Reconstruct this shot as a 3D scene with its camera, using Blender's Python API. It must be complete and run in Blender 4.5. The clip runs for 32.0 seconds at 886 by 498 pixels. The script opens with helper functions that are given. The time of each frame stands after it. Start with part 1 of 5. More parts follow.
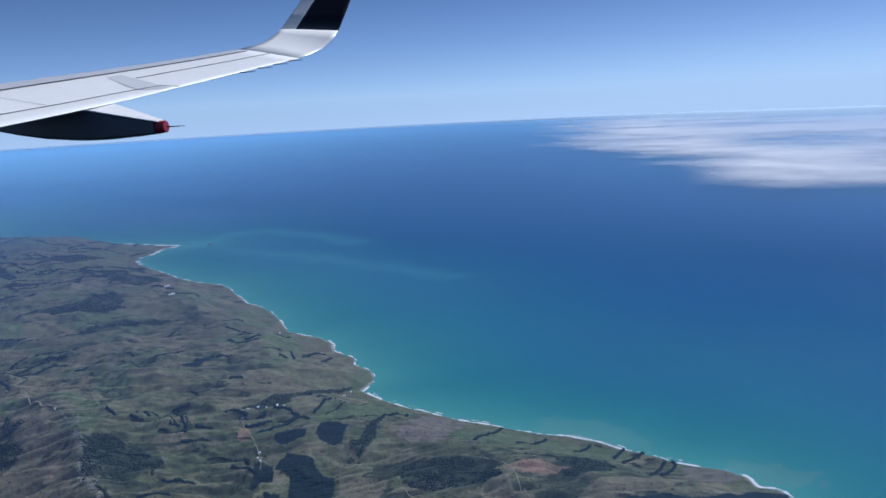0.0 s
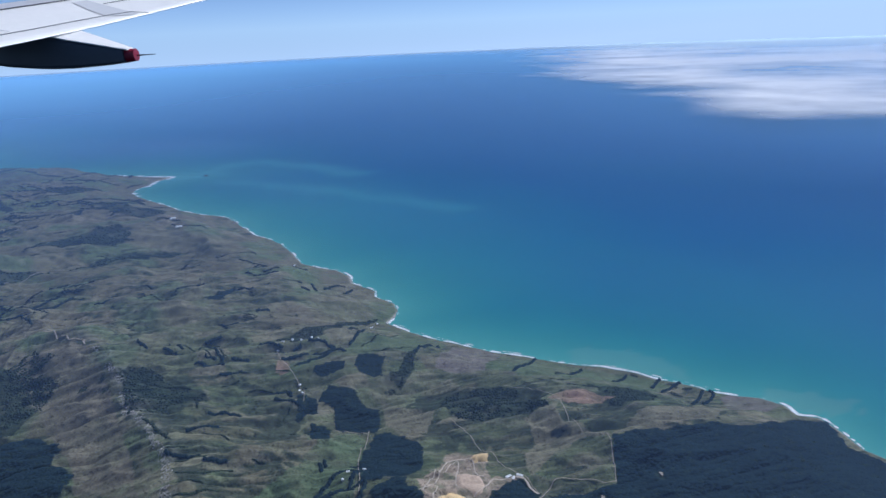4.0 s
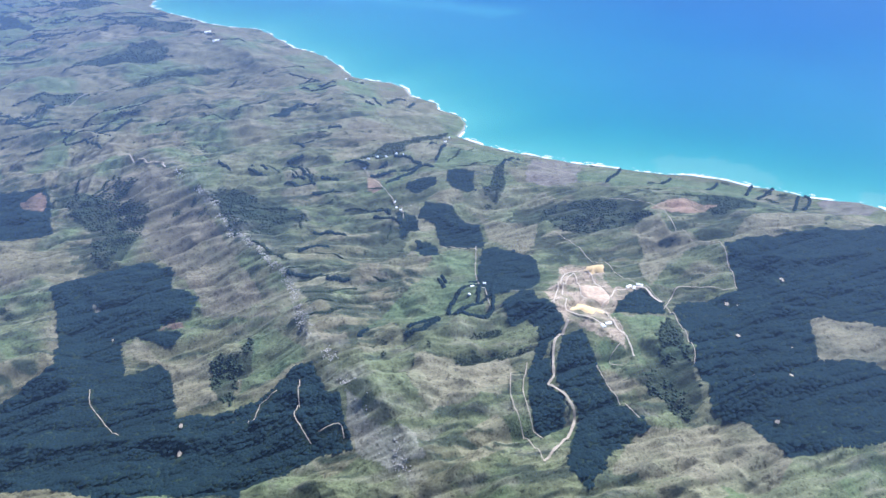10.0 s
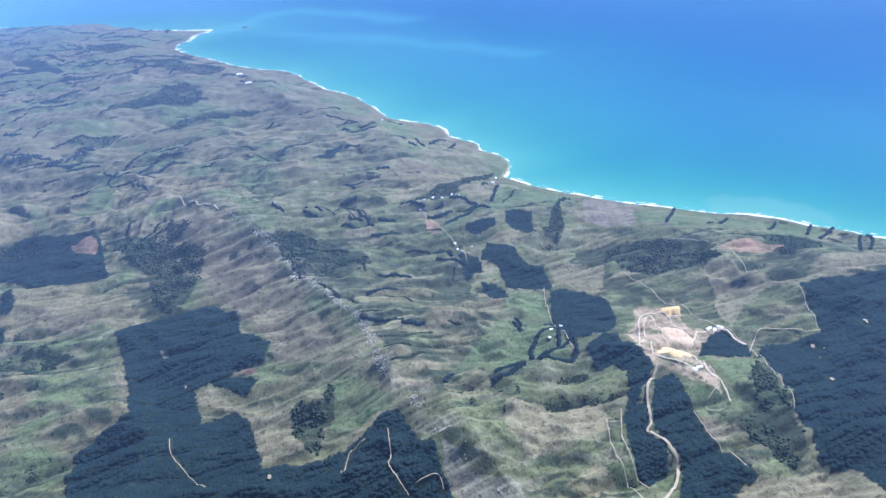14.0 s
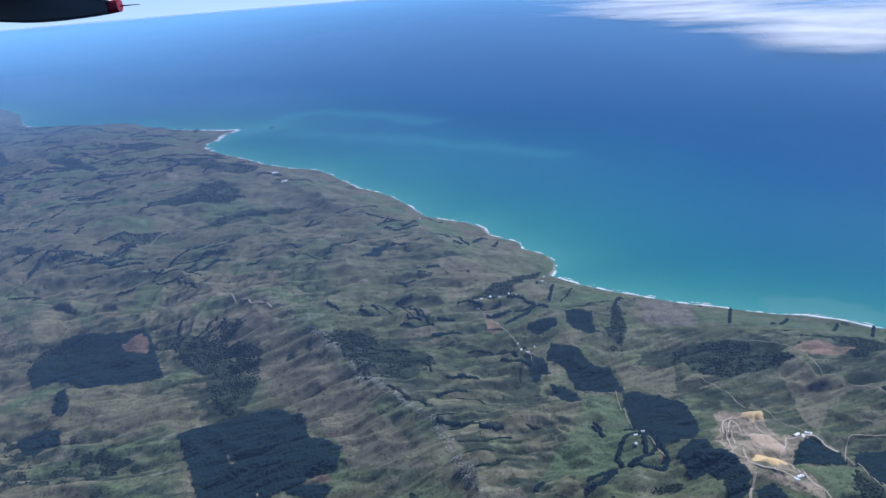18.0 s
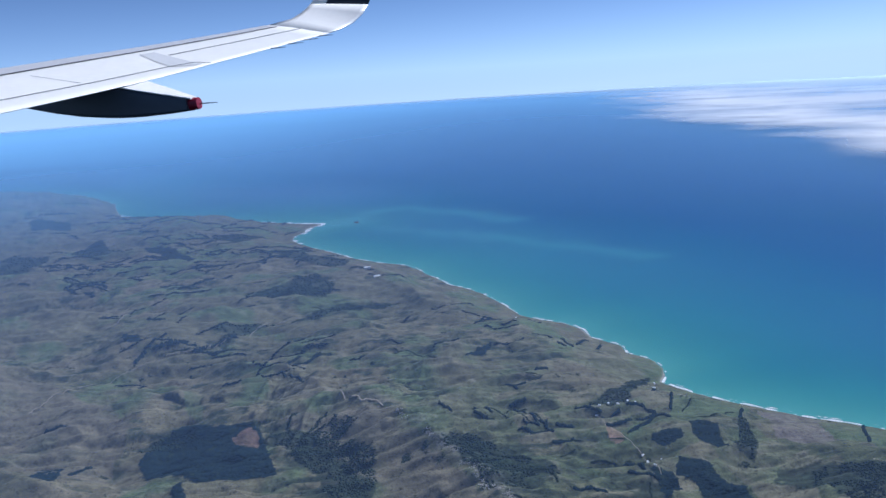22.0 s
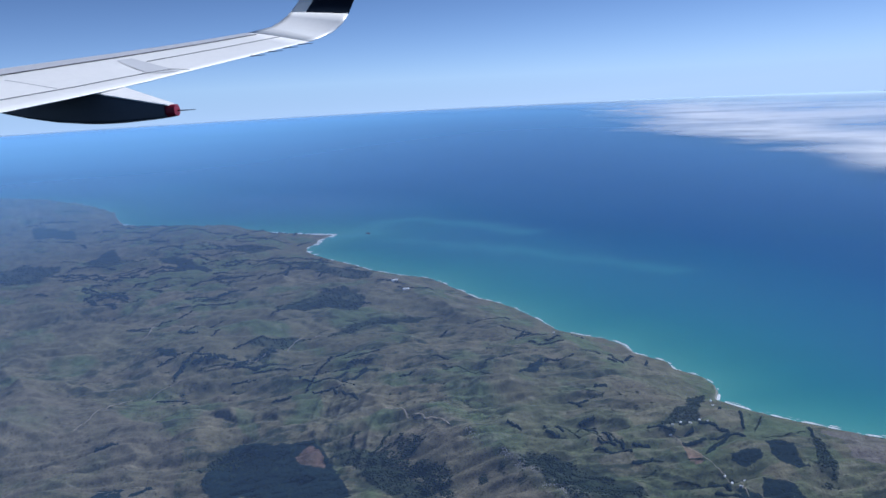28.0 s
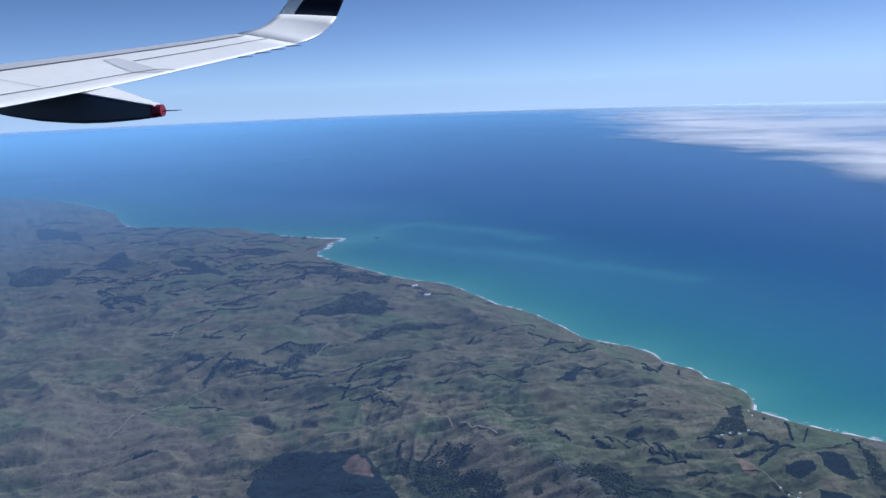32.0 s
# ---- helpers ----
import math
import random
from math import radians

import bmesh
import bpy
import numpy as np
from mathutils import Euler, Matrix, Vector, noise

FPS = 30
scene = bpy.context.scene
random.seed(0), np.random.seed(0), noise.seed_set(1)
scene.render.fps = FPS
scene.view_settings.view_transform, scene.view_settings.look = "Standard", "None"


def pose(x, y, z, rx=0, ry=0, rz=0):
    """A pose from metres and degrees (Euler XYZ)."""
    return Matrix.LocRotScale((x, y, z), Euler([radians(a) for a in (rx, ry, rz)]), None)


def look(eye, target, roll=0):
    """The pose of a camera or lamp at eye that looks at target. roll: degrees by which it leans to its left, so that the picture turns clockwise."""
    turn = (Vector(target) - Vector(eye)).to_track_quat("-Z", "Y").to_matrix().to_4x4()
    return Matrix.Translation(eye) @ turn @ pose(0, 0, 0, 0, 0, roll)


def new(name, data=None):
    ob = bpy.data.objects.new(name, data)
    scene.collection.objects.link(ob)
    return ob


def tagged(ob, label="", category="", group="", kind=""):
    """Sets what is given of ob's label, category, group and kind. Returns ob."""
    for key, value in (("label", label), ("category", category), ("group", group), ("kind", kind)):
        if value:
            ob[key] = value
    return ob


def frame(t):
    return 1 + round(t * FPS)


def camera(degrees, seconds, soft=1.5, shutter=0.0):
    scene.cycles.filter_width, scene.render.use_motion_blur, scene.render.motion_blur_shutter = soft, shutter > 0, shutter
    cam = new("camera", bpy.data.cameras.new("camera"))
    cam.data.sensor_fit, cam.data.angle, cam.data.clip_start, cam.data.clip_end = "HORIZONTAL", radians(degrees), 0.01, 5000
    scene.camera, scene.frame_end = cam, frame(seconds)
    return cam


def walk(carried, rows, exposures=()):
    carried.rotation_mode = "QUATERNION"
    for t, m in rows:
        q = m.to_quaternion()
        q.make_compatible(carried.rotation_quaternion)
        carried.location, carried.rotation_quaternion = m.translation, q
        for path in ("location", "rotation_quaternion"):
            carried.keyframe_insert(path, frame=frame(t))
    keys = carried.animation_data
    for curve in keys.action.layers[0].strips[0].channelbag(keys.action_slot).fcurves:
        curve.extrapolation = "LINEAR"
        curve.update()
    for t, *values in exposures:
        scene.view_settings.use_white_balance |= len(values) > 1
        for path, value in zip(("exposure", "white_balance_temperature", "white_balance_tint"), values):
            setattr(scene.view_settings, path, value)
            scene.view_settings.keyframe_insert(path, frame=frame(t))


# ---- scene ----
cam = camera(58.45, 32.0, soft=1.55)
PATH = [
    (0.0, pose(2.1754, -0.7761, 3.4654, 78.909, 2.891, -7.496)),
    (0.5, pose(2.1085, -0.7487, 3.4611, 76.145, 2.780, -7.420)),
    (1.0, pose(2.0413, -0.7218, 3.4573, 74.646, 2.704, -8.823)),
    (1.5, pose(1.9727, -0.6958, 3.4542, 74.299, 2.534, -10.538)),
    (2.0, pose(1.9026, -0.6707, 3.4518, 73.945, 2.416, -10.593)),
    (2.5, pose(1.8316, -0.6460, 3.4501, 73.682, 2.618, -9.454)),
    (3.0, pose(1.7605, -0.6215, 3.4495, 73.581, 2.612, -8.887)),
    (3.5, pose(1.6904, -0.5965, 3.4507, 73.732, 2.601, -8.968)),
    (5.5, pose(1.4150, -0.4960, 3.4591, 74.378, 2.452, -9.337)),
    (6.0, pose(1.3464, -0.4711, 3.4615, 74.463, 2.381, -9.511)),
    (6.5, pose(1.2781, -0.4462, 3.4640, 74.592, 2.346, -9.636)),
    (7.0, pose(1.2099, -0.4215, 3.4659, 74.619, 2.374, -9.694)),
    (7.5, pose(1.1414, -0.3971, 3.4665, 74.563, 2.294, -9.678)),
    (8.0, pose(1.0730, -0.3727, 3.4665, 72.276, 2.066, -9.487)),
    (8.5, pose(1.0048, -0.3482, 3.4666, 65.337, 2.833, -9.465)),
    (9.0, pose(0.9372, -0.3236, 3.4669, 61.127, 3.917, -9.386)),
    (9.5, pose(0.8698, -0.2992, 3.4678, 60.526, 4.088, -9.457)),
    (10.0, pose(0.8027, -0.2749, 3.4690, 60.273, 4.052, -9.668)),
    (10.5, pose(0.7356, -0.2507, 3.4705, 60.444, 3.795, -9.642)),
    (11.0, pose(0.6685, -0.2268, 3.4723, 60.763, 3.839, -9.644)),
    (11.5, pose(0.6011, -0.2031, 3.4745, 61.139, 4.003, -9.631)),
    (12.0, pose(0.5338, -0.1799, 3.4770, 61.462, 4.077, -9.674)),
    (12.5, pose(0.4666, -0.1570, 3.4798, 61.818, 4.329, -9.798)),
    (13.0, pose(0.3997, -0.1343, 3.4828, 62.353, 4.420, -9.851)),
    (13.5, pose(0.3330, -0.1118, 3.4857, 62.849, 4.247, -9.917)),
    (15.5, pose(0.0665, -0.0227, 3.4971, 63.564, 4.368, -10.021)),
    (16.0, pose(-0.0000, 0.0000, 3.5000, 66.850, 4.502, -9.766)),
    (16.5, pose(-0.0664, 0.0231, 3.5041, 69.560, 4.183, -9.657)),
    (17.0, pose(-0.1327, 0.0459, 3.5088, 69.607, 4.100, -9.575)),
    (17.5, pose(-0.1989, 0.0680, 3.5138, 69.773, 4.073, -9.654)),
    (18.0, pose(-0.2651, 0.0897, 3.5190, 70.032, 3.980, -9.875)),
    (18.5, pose(-0.3313, 0.1112, 3.5246, 70.396, 3.896, -10.020)),
    (19.0, pose(-0.3973, 0.1328, 3.5306, 71.192, 3.751, -10.150)),
    (19.5, pose(-0.4633, 0.1544, 3.5372, 72.930, 3.214, -9.832)),
    (20.0, pose(-0.5296, 0.1757, 3.5443, 75.116, 3.279, -7.781)),
    (20.5, pose(-0.5964, 0.1969, 3.5516, 76.773, 3.808, -5.354)),
    (21.0, pose(-0.6635, 0.2180, 3.5590, 76.916, 3.628, -4.895)),
    (21.5, pose(-0.7309, 0.2388, 3.5663, 76.999, 3.520, -5.110)),
    (22.0, pose(-0.7985, 0.2592, 3.5732, 77.194, 3.597, -5.391)),
    (22.5, pose(-0.8661, 0.2789, 3.5787, 77.365, 3.791, -5.593)),
    (23.0, pose(-0.9338, 0.2986, 3.5844, 77.292, 3.766, -5.900)),
    (23.5, pose(-1.0015, 0.3184, 3.5909, 77.216, 3.547, -6.282)),
    (24.0, pose(-1.0694, 0.3386, 3.5987, 77.351, 3.481, -6.501)),
    (24.5, pose(-1.1376, 0.3589, 3.6073, 77.420, 3.418, -6.595)),
    (25.0, pose(-1.2062, 0.3787, 3.6155, 77.306, 3.287, -6.478)),
    (25.5, pose(-1.2753, 0.3969, 3.6214, 77.325, 3.322, -6.578)),
    (27.5, pose(-1.5544, 0.4654, 3.6405, 77.579, 2.938, -7.027)),
    (28.0, pose(-1.6248, 0.4826, 3.6459, 77.815, 2.848, -6.841)),
    (28.5, pose(-1.6959, 0.4998, 3.6520, 77.806, 2.682, -6.810)),
    (29.0, pose(-1.7675, 0.5171, 3.6587, 77.920, 2.648, -6.994)),
    (29.5, pose(-1.8395, 0.5343, 3.6657, 78.081, 2.646, -7.169)),
    (30.0, pose(-1.9118, 0.5511, 3.6724, 78.100, 2.401, -7.273)),
    (30.5, pose(-1.9843, 0.5671, 3.6779, 78.187, 2.328, -7.463)),
    (31.0, pose(-2.0569, 0.5826, 3.6830, 78.265, 2.268, -7.587)),
    (31.5, pose(-2.1297, 0.5976, 3.6880, 78.266, 2.157, -7.685)),
    (32.0, pose(-2.2025, 0.6124, 3.6930, 78.070, 2.016, -7.732)),
]
EXPOSURES = [(0.0, -0.3, 5250, 12), (1.2, -0.18, 5250, 12), (8.0, -0.16, 5250, 12), (8.9, 1.15, 5300, 14), (13.5, 1.12, 5300, 14),
             (16.0, 0.97, 5250, 14), (16.5, 0.2, 5250, 12), (18.0, 0.12, 5250, 12), (20.0, -0.13, 5250, 12), (22.5, 0.03, 5250, 12),
             (25.0, -0.1, 5250, 12), (32.0, -0.2, 5250, 12)]
walk(cam, PATH, EXPOSURES)

# ---- sky and sun ----
SUN_SIDE, SUN_UP = radians(64), radians(47)  # clockwise from +y, above the horizon
world = bpy.data.worlds.new("sky")
scene.world = world
world.use_nodes = True
wn = world.node_tree.nodes
sky = wn.new("ShaderNodeTexSky")
sky.sky_type, sky.sun_disc = "NISHITA", False
sky.sun_elevation, sky.sun_rotation = SUN_UP, SUN_SIDE
sky.altitude, sky.air_density, sky.dust_density, sky.ozone_density = 9000, 1.0, 0.1, 1.5
world.node_tree.links.new(sky.outputs["Color"], wn["Background"].inputs["Color"])
wn["Background"].inputs["Strength"].default_value = 0.093
lamp = bpy.data.lights.new("sun", "SUN")
lamp.energy, lamp.angle, lamp.color = 5.0, radians(0.5), (1.0, 0.95, 0.88)
sun = new("sun", lamp)
sun.matrix_world = look((math.sin(SUN_SIDE) * 90, math.cos(SUN_SIDE) * 90, 90 * math.tan(SUN_UP)), (0, 0, 0))
# ---- materials ----
def material(name, color, rough=0.9, spec=0.2, metal=0.0, vary=0.25, scale=40.0, bump=0.0, cover="", island=False, spots=False):
    """A surface with grain at two scales. cover: the name of a colour that the mesh carries, in place of one colour."""
    m = bpy.data.materials.new(name)
    m.use_nodes = True
    n, link = m.node_tree.nodes, m.node_tree.links.new
    b = n["Principled BSDF"]
    b.inputs["Roughness"].default_value, b.inputs["Metallic"].default_value = rough, metal
    b.inputs["Specular IOR Level"].default_value = spec
    geo = n.new("ShaderNodeNewGeometry")
    fine, wide = n.new("ShaderNodeTexNoise"), n.new("ShaderNodeTexNoise")
    fine.inputs["Scale"].default_value, wide.inputs["Scale"].default_value = scale, scale / 7
    fine.inputs["Detail"].default_value, wide.inputs["Detail"].default_value = 6, 6
    fine.inputs["Roughness"].default_value, wide.inputs["Roughness"].default_value = 0.62, 0.66
    for tex in (fine, wide):
        link(geo.outputs["Position"], tex.inputs["Vector"])
    both = n.new("ShaderNodeMath")
    both.operation = "ADD"
    link(fine.outputs["Fac"], both.inputs[0]), link(wide.outputs["Fac"], both.inputs[1])
    spread = n.new("ShaderNodeMapRange")
    spread.inputs["From Min"].default_value, spread.inputs["From Max"].default_value = 0.6, 1.4
    spread.inputs["To Min"].default_value, spread.inputs["To Max"].default_value = 1 - vary, 1 + vary
    link(both.outputs[0], spread.inputs["Value"])
    tone = n.new("ShaderNodeVectorMath")
    tone.operation = "SCALE"
    if cover:
        own = n.new("ShaderNodeAttribute")
        own.attribute_name = cover
        link(own.outputs["Color"], tone.inputs[0])
    else:
        tone.inputs[0].default_value = color
    level = spread.outputs["Result"]
    for size, start, share in ((34, 0.59, 0.52), (21, 0.615, 0.55), (47, 0.63, 1.45)) if spots else ():  # bushes, thickets, bare soil
        speck, cut, times = n.new("ShaderNodeTexNoise"), n.new("ShaderNodeMapRange"), n.new("ShaderNodeMath")
        speck.inputs["Scale"].default_value, speck.inputs["Detail"].default_value = size, 4
        speck.inputs["Roughness"].default_value = 0.65
        cut.inputs["From Min"].default_value, cut.inputs["From Max"].default_value = start, start + 0.03
        cut.inputs["To Min"].default_value, cut.inputs["To Max"].default_value = 1.0, share
        times.operation = "MULTIPLY"
        link(geo.outputs["Position"], speck.inputs["Vector"]), link(speck.outputs["Fac"], cut.inputs["Value"])
        link(level, times.inputs[0]), link(cut.outputs["Result"], times.inputs[1])
        level = times.outputs[0]
    link(level, tone.inputs["Scale"])
    last = tone.outputs["Vector"]
    if island:
        each = n.new("ShaderNodeMapRange")
        each.inputs["To Min"].default_value, each.inputs["To Max"].default_value = 0.9, 1.1
        link(geo.outputs["Random Per Island"], each.inputs["Value"])
        own = n.new("ShaderNodeVectorMath")
        own.operation = "SCALE"
        link(last, own.inputs[0]), link(each.outputs["Result"], own.inputs["Scale"])
        last = own.outputs["Vector"]
    link(last, b.inputs["Base Color"])
    if bump:
        bm = n.new("ShaderNodeBump")
        bm.inputs["Strength"].default_value, bm.inputs["Distance"].default_value = 0.8, bump
        link(both.outputs[0], bm.inputs["Height"]), link(bm.outputs["Normal"], b.inputs["Normal"])
    return m


def veil(name, color, attribute, scale, low, high):
    """Thin cloud, or a sheet that imitates haze: light scatters from it where it is thick, and passes where it is thin.
    """
    m = bpy.data.materials.new(name)
    m.use_nodes = True
    n, link = m.node_tree.nodes, m.node_tree.links.new
    n.remove(n["Principled BSDF"])
    geo, tex, own = n.new("ShaderNodeNewGeometry"), n.new("ShaderNodeTexNoise"), n.new("ShaderNodeAttribute")
    own.attribute_name = attribute
    tex.inputs["Scale"].default_value, tex.inputs["Detail"].default_value, tex.inputs["Roughness"].default_value = scale, 7, 0.6
    link(geo.outputs["Position"], tex.inputs["Vector"])
    span = n.new("ShaderNodeMapRange")
    span.inputs["From Min"].default_value, span.inputs["From Max"].default_value = low, high
    link(tex.outputs["Fac"], span.inputs["Value"])
    thick = n.new("ShaderNodeMath")
    thick.operation, thick.use_clamp = "MULTIPLY", True
    link(span.outputs["Result"], thick.inputs[0]), link(own.outputs["Fac"], thick.inputs[1])
    clear, white, through_it = (n.new("ShaderNodeBsdf" + k) for k in ("Transparent", "Diffuse", "Translucent"))
    for s in (white, through_it):
        s.inputs["Color"].default_value = (*color, 1)
    half, mix = n.new("ShaderNodeMixShader"), n.new("ShaderNodeMixShader")
    half.inputs["Fac"].default_value = 0.15
    link(white.outputs[0], half.inputs[1]), link(through_it.outputs[0], half.inputs[2])
    link(thick.outputs[0], mix.inputs["Fac"]), link(clear.outputs[0], mix.inputs[1]), link(half.outputs[0], mix.inputs[2])
    link(mix.outputs[0], n["Material Output"].inputs["Surface"])
    return m


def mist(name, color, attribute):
    """Glowing surface that imitates bright haze of the sky at the horizon, as thick as the mesh says."""
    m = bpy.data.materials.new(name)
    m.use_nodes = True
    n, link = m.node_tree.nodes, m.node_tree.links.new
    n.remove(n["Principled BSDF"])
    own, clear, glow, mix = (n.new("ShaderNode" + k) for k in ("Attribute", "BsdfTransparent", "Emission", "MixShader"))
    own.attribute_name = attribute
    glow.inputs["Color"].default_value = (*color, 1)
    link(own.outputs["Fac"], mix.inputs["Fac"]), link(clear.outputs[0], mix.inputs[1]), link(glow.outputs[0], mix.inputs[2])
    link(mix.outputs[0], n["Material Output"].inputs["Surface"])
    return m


LAND = material("pasture and scrub", (0.1, 0.1, 0.06), rough=1.0, spec=0.05, vary=0.55, scale=70, bump=0.008, cover="cover", spots=True)
SEA = material("sea water", (0.02, 0.1, 0.2), rough=0.4, spec=0.05, vary=0.06, scale=1.4, cover="cover")
PINE = material("pine needles", (0.012, 0.024, 0.028), rough=1.0, spec=0.04, vary=0.25, scale=9, island=True)
SCRUB = material("scrub leaves", (0.03, 0.043, 0.026), rough=1.0, spec=0.04, vary=0.4, scale=12, island=True)
GRAVEL = material("pale gravel", (0.33, 0.28, 0.21), rough=1.0, spec=0.1, vary=0.25, scale=60)
TRACK = material("pale quarry track", (0.48, 0.41, 0.32), rough=1.0, spec=0.1, vary=0.15, scale=60)
ROCK = material("limestone", (0.38, 0.355, 0.31), rough=1.0, spec=0.1, vary=0.4, scale=50, island=True)
SAND = material("quarry sand", (0.66, 0.48, 0.24), rough=1.0, spec=0.1, vary=0.15, scale=70, bump=0.004)
SPOIL = material("quarry spoil", (0.42, 0.32, 0.23), rough=1.0, spec=0.1, vary=0.4, scale=45, bump=0.006)
FOAM = material("sea foam", (0.75, 0.78, 0.78), rough=0.9, spec=0.2, vary=0.15, scale=30)
WALL = material("painted walls", (0.72, 0.7, 0.66), rough=0.8, vary=0.1, scale=60)
ROOF = material("iron roofs", (0.78, 0.78, 0.77), rough=0.6, vary=0.15, scale=60)
DARK_ROCK = material("wet rock", (0.06, 0.055, 0.05), rough=0.7, vary=0.4, scale=20)
WHITE_PAINT = material("white wing paint", (0.9, 0.87, 0.82), rough=0.34, spec=0.5, vary=0.05, scale=0.06)
GREY_PAINT = material("grey wing paint", (0.56, 0.55, 0.56), rough=0.4, spec=0.5, vary=0.06, scale=0.06)
PALE_GREY = material("pale grey paint", (0.66, 0.65, 0.64), rough=0.4, spec=0.5, vary=0.05, scale=0.06)
DARK_PAINT = material("dark fairing paint", (0.06, 0.07, 0.09), rough=0.45, spec=0.5, vary=0.1, scale=0.06)
BLACK_PAINT = material("black paint", (0.006, 0.007, 0.012), rough=0.3, spec=0.5, vary=0.1, scale=0.06)
RED_PAINT = material("red paint", (0.28, 0.012, 0.035), rough=0.4, spec=0.5, vary=0.1, scale=0.06)
SEAL = material("dark panel seal", (0.08, 0.08, 0.09), rough=0.7, vary=0.1, scale=0.06)
CLOUD = veil("cloud", (0.95, 0.95, 0.96), "thick", 0.09, 0.2, 0.55)
# tints of the sheets that imitate distant haze
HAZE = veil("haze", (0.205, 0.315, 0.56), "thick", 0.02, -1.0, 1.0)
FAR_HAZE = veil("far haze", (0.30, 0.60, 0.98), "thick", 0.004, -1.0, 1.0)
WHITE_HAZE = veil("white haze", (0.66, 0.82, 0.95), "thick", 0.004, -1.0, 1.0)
# emission that whitens the sky just above the horizon
SKY_HAZE_GLOW = mist("haze of the lower sky", (0.6, 0.74, 0.9), "thick")


# ---- helpers for meshes ----
def sheet(name, verts, faces, mat, parent=None, smooth=True, cover=None, thick=None):
    """One mesh object from arrays of vertices and faces."""
    me = bpy.data.meshes.new(name)
    verts, faces = np.asarray(verts, np.float32), np.asarray(faces, np.int32)
    k = faces.shape[1]
    me.vertices.add(len(verts)), me.loops.add(faces.size), me.polygons.add(len(faces))
    me.vertices.foreach_set("co", verts.ravel())
    me.loops.foreach_set("vertex_index", faces.ravel())
    me.polygons.foreach_set("loop_start", np.arange(0, faces.size, k, dtype=np.int32))
    me.polygons.foreach_set("use_smooth", np.full(len(faces), smooth))
    if cover is not None:
        col = me.attributes.new("cover", "FLOAT_COLOR", "POINT")
        col.data.foreach_set("color", np.c_[cover, np.ones(len(cover))].astype(np.float32).ravel())
    if thick is not None:
        val = me.attributes.new("thick", "FLOAT", "POINT")
        val.data.foreach_set("value", np.asarray(thick, np.float32))
    me.update(calc_edges=True)
    me.materials.append(mat)
    ob = new(name, me)
    ob.parent = parent
    return ob


def part(name, bm, mat, parent, label=""):
    """Links a bmesh as one mesh object under a thing or a part."""
    me = bpy.data.meshes.new(name)
    bm.normal_update()
    bm.to_mesh(me), bm.free()
    me.materials.append(mat)
    ob = new(name, me)
    ob.parent = parent
    return tagged(ob, label=label)


def inside(x, y, poly):
    hit = np.zeros(np.shape(x), bool)
    for n in range(len(poly)):
        (ax, ay), (bx, by) = poly[n - 1], poly[n]
        cross = (ay > y) != (by > y)
        hit ^= cross & (x < (bx - ax) * (y - ay) / (by - ay + 1e-12) + ax)
    return hit


def frayed(x, y, size=0.03):
    """The same places, shifted a little, so that the edges drawn through them wander."""
    return (x + size * (layered(x * 14, y * 14, 2, 300) - 0.5) * 2, y + size * (layered(x * 14, y * 14, 2, 310) - 0.5) * 2)


def fan(columns, rows):
    """A grid seen from over the start of the land: columns by bearing, rows by distance."""
    b, r = np.meshgrid(np.radians(columns), rows)
    x, y = 0.3 + r * np.sin(b), -1.5 + r * np.cos(b)
    n, k = b.shape
    i = np.arange((n - 1) * k).reshape(n - 1, k)[:, :-1].ravel()
    return x.ravel(), y.ravel(), np.stack([i, i + 1, i + k + 1, i + k], 1)


def scatter(poly, step, seed, fray=0.02):
    """Places strewn over a polygon, step apart, with a ragged edge."""
    rng = np.random.default_rng(seed)
    p = np.array(poly)
    lo, hi = p.min(0) - step, p.max(0) + step
    gx, gy = np.meshgrid(np.arange(lo[0], hi[0], step), np.arange(lo[1], hi[1], step))
    x = gx.ravel() + rng.uniform(-0.5, 0.5, gx.size) * step
    y = gy.ravel() + rng.uniform(-0.5, 0.5, gx.size) * step
    fx, fy = frayed(x, y, fray)
    keep = inside(fx, fy, poly)
    return x[keep], y[keep], rng


def stand(name, x, y, rng, radius, tall, mat, sides=5, conifer=True, sink=0.1):
    """A stand of trees as one mesh: each a small ragged cone or rounded clump, on the ground."""
    n = len(x)
    z = ground_height(x, y)
    turn, size = rng.uniform(0, 6.28, n), rng.uniform(0.7, 1.3, n)
    a = np.arange(sides) / sides * 2 * math.pi
    lev = [(1.0, 0.0)] if conifer else [(0.8, 0.0), (1.0, 0.45)]
    verts = []
    for share, up in lev:
        ring = rng.uniform(0.75, 1.25, (n, sides)) * radius * share * size[:, None]
        verts.append(np.stack([x[:, None] + ring * np.cos(a + turn[:, None]), y[:, None] + ring * np.sin(a + turn[:, None]),
                               (z + tall * (up - sink) * size)[:, None] + 0 * ring], -1))
    top = np.stack([x + radius * 0.2 * rng.normal(size=n), y + radius * 0.2 * rng.normal(size=n), z + tall * size], -1)[:, None]
    v = np.concatenate(verts + [top], 1)
    per = v.shape[1]
    tri = []
    for s in range(sides):
        t = (s + 1) % sides
        for level in range(len(lev) - 1):
            o = level * sides
            tri += [(o + s, o + t, o + sides + t), (o + s, o + sides + t, o + sides + s)]
        o = (len(lev) - 1) * sides
        tri.append((o + s, o + t, per - 1))
    f = (np.array(tri)[None] + per * np.arange(n)[:, None, None]).reshape(-1, 3)
    return sheet(name, v.reshape(-1, 3), f, mat)
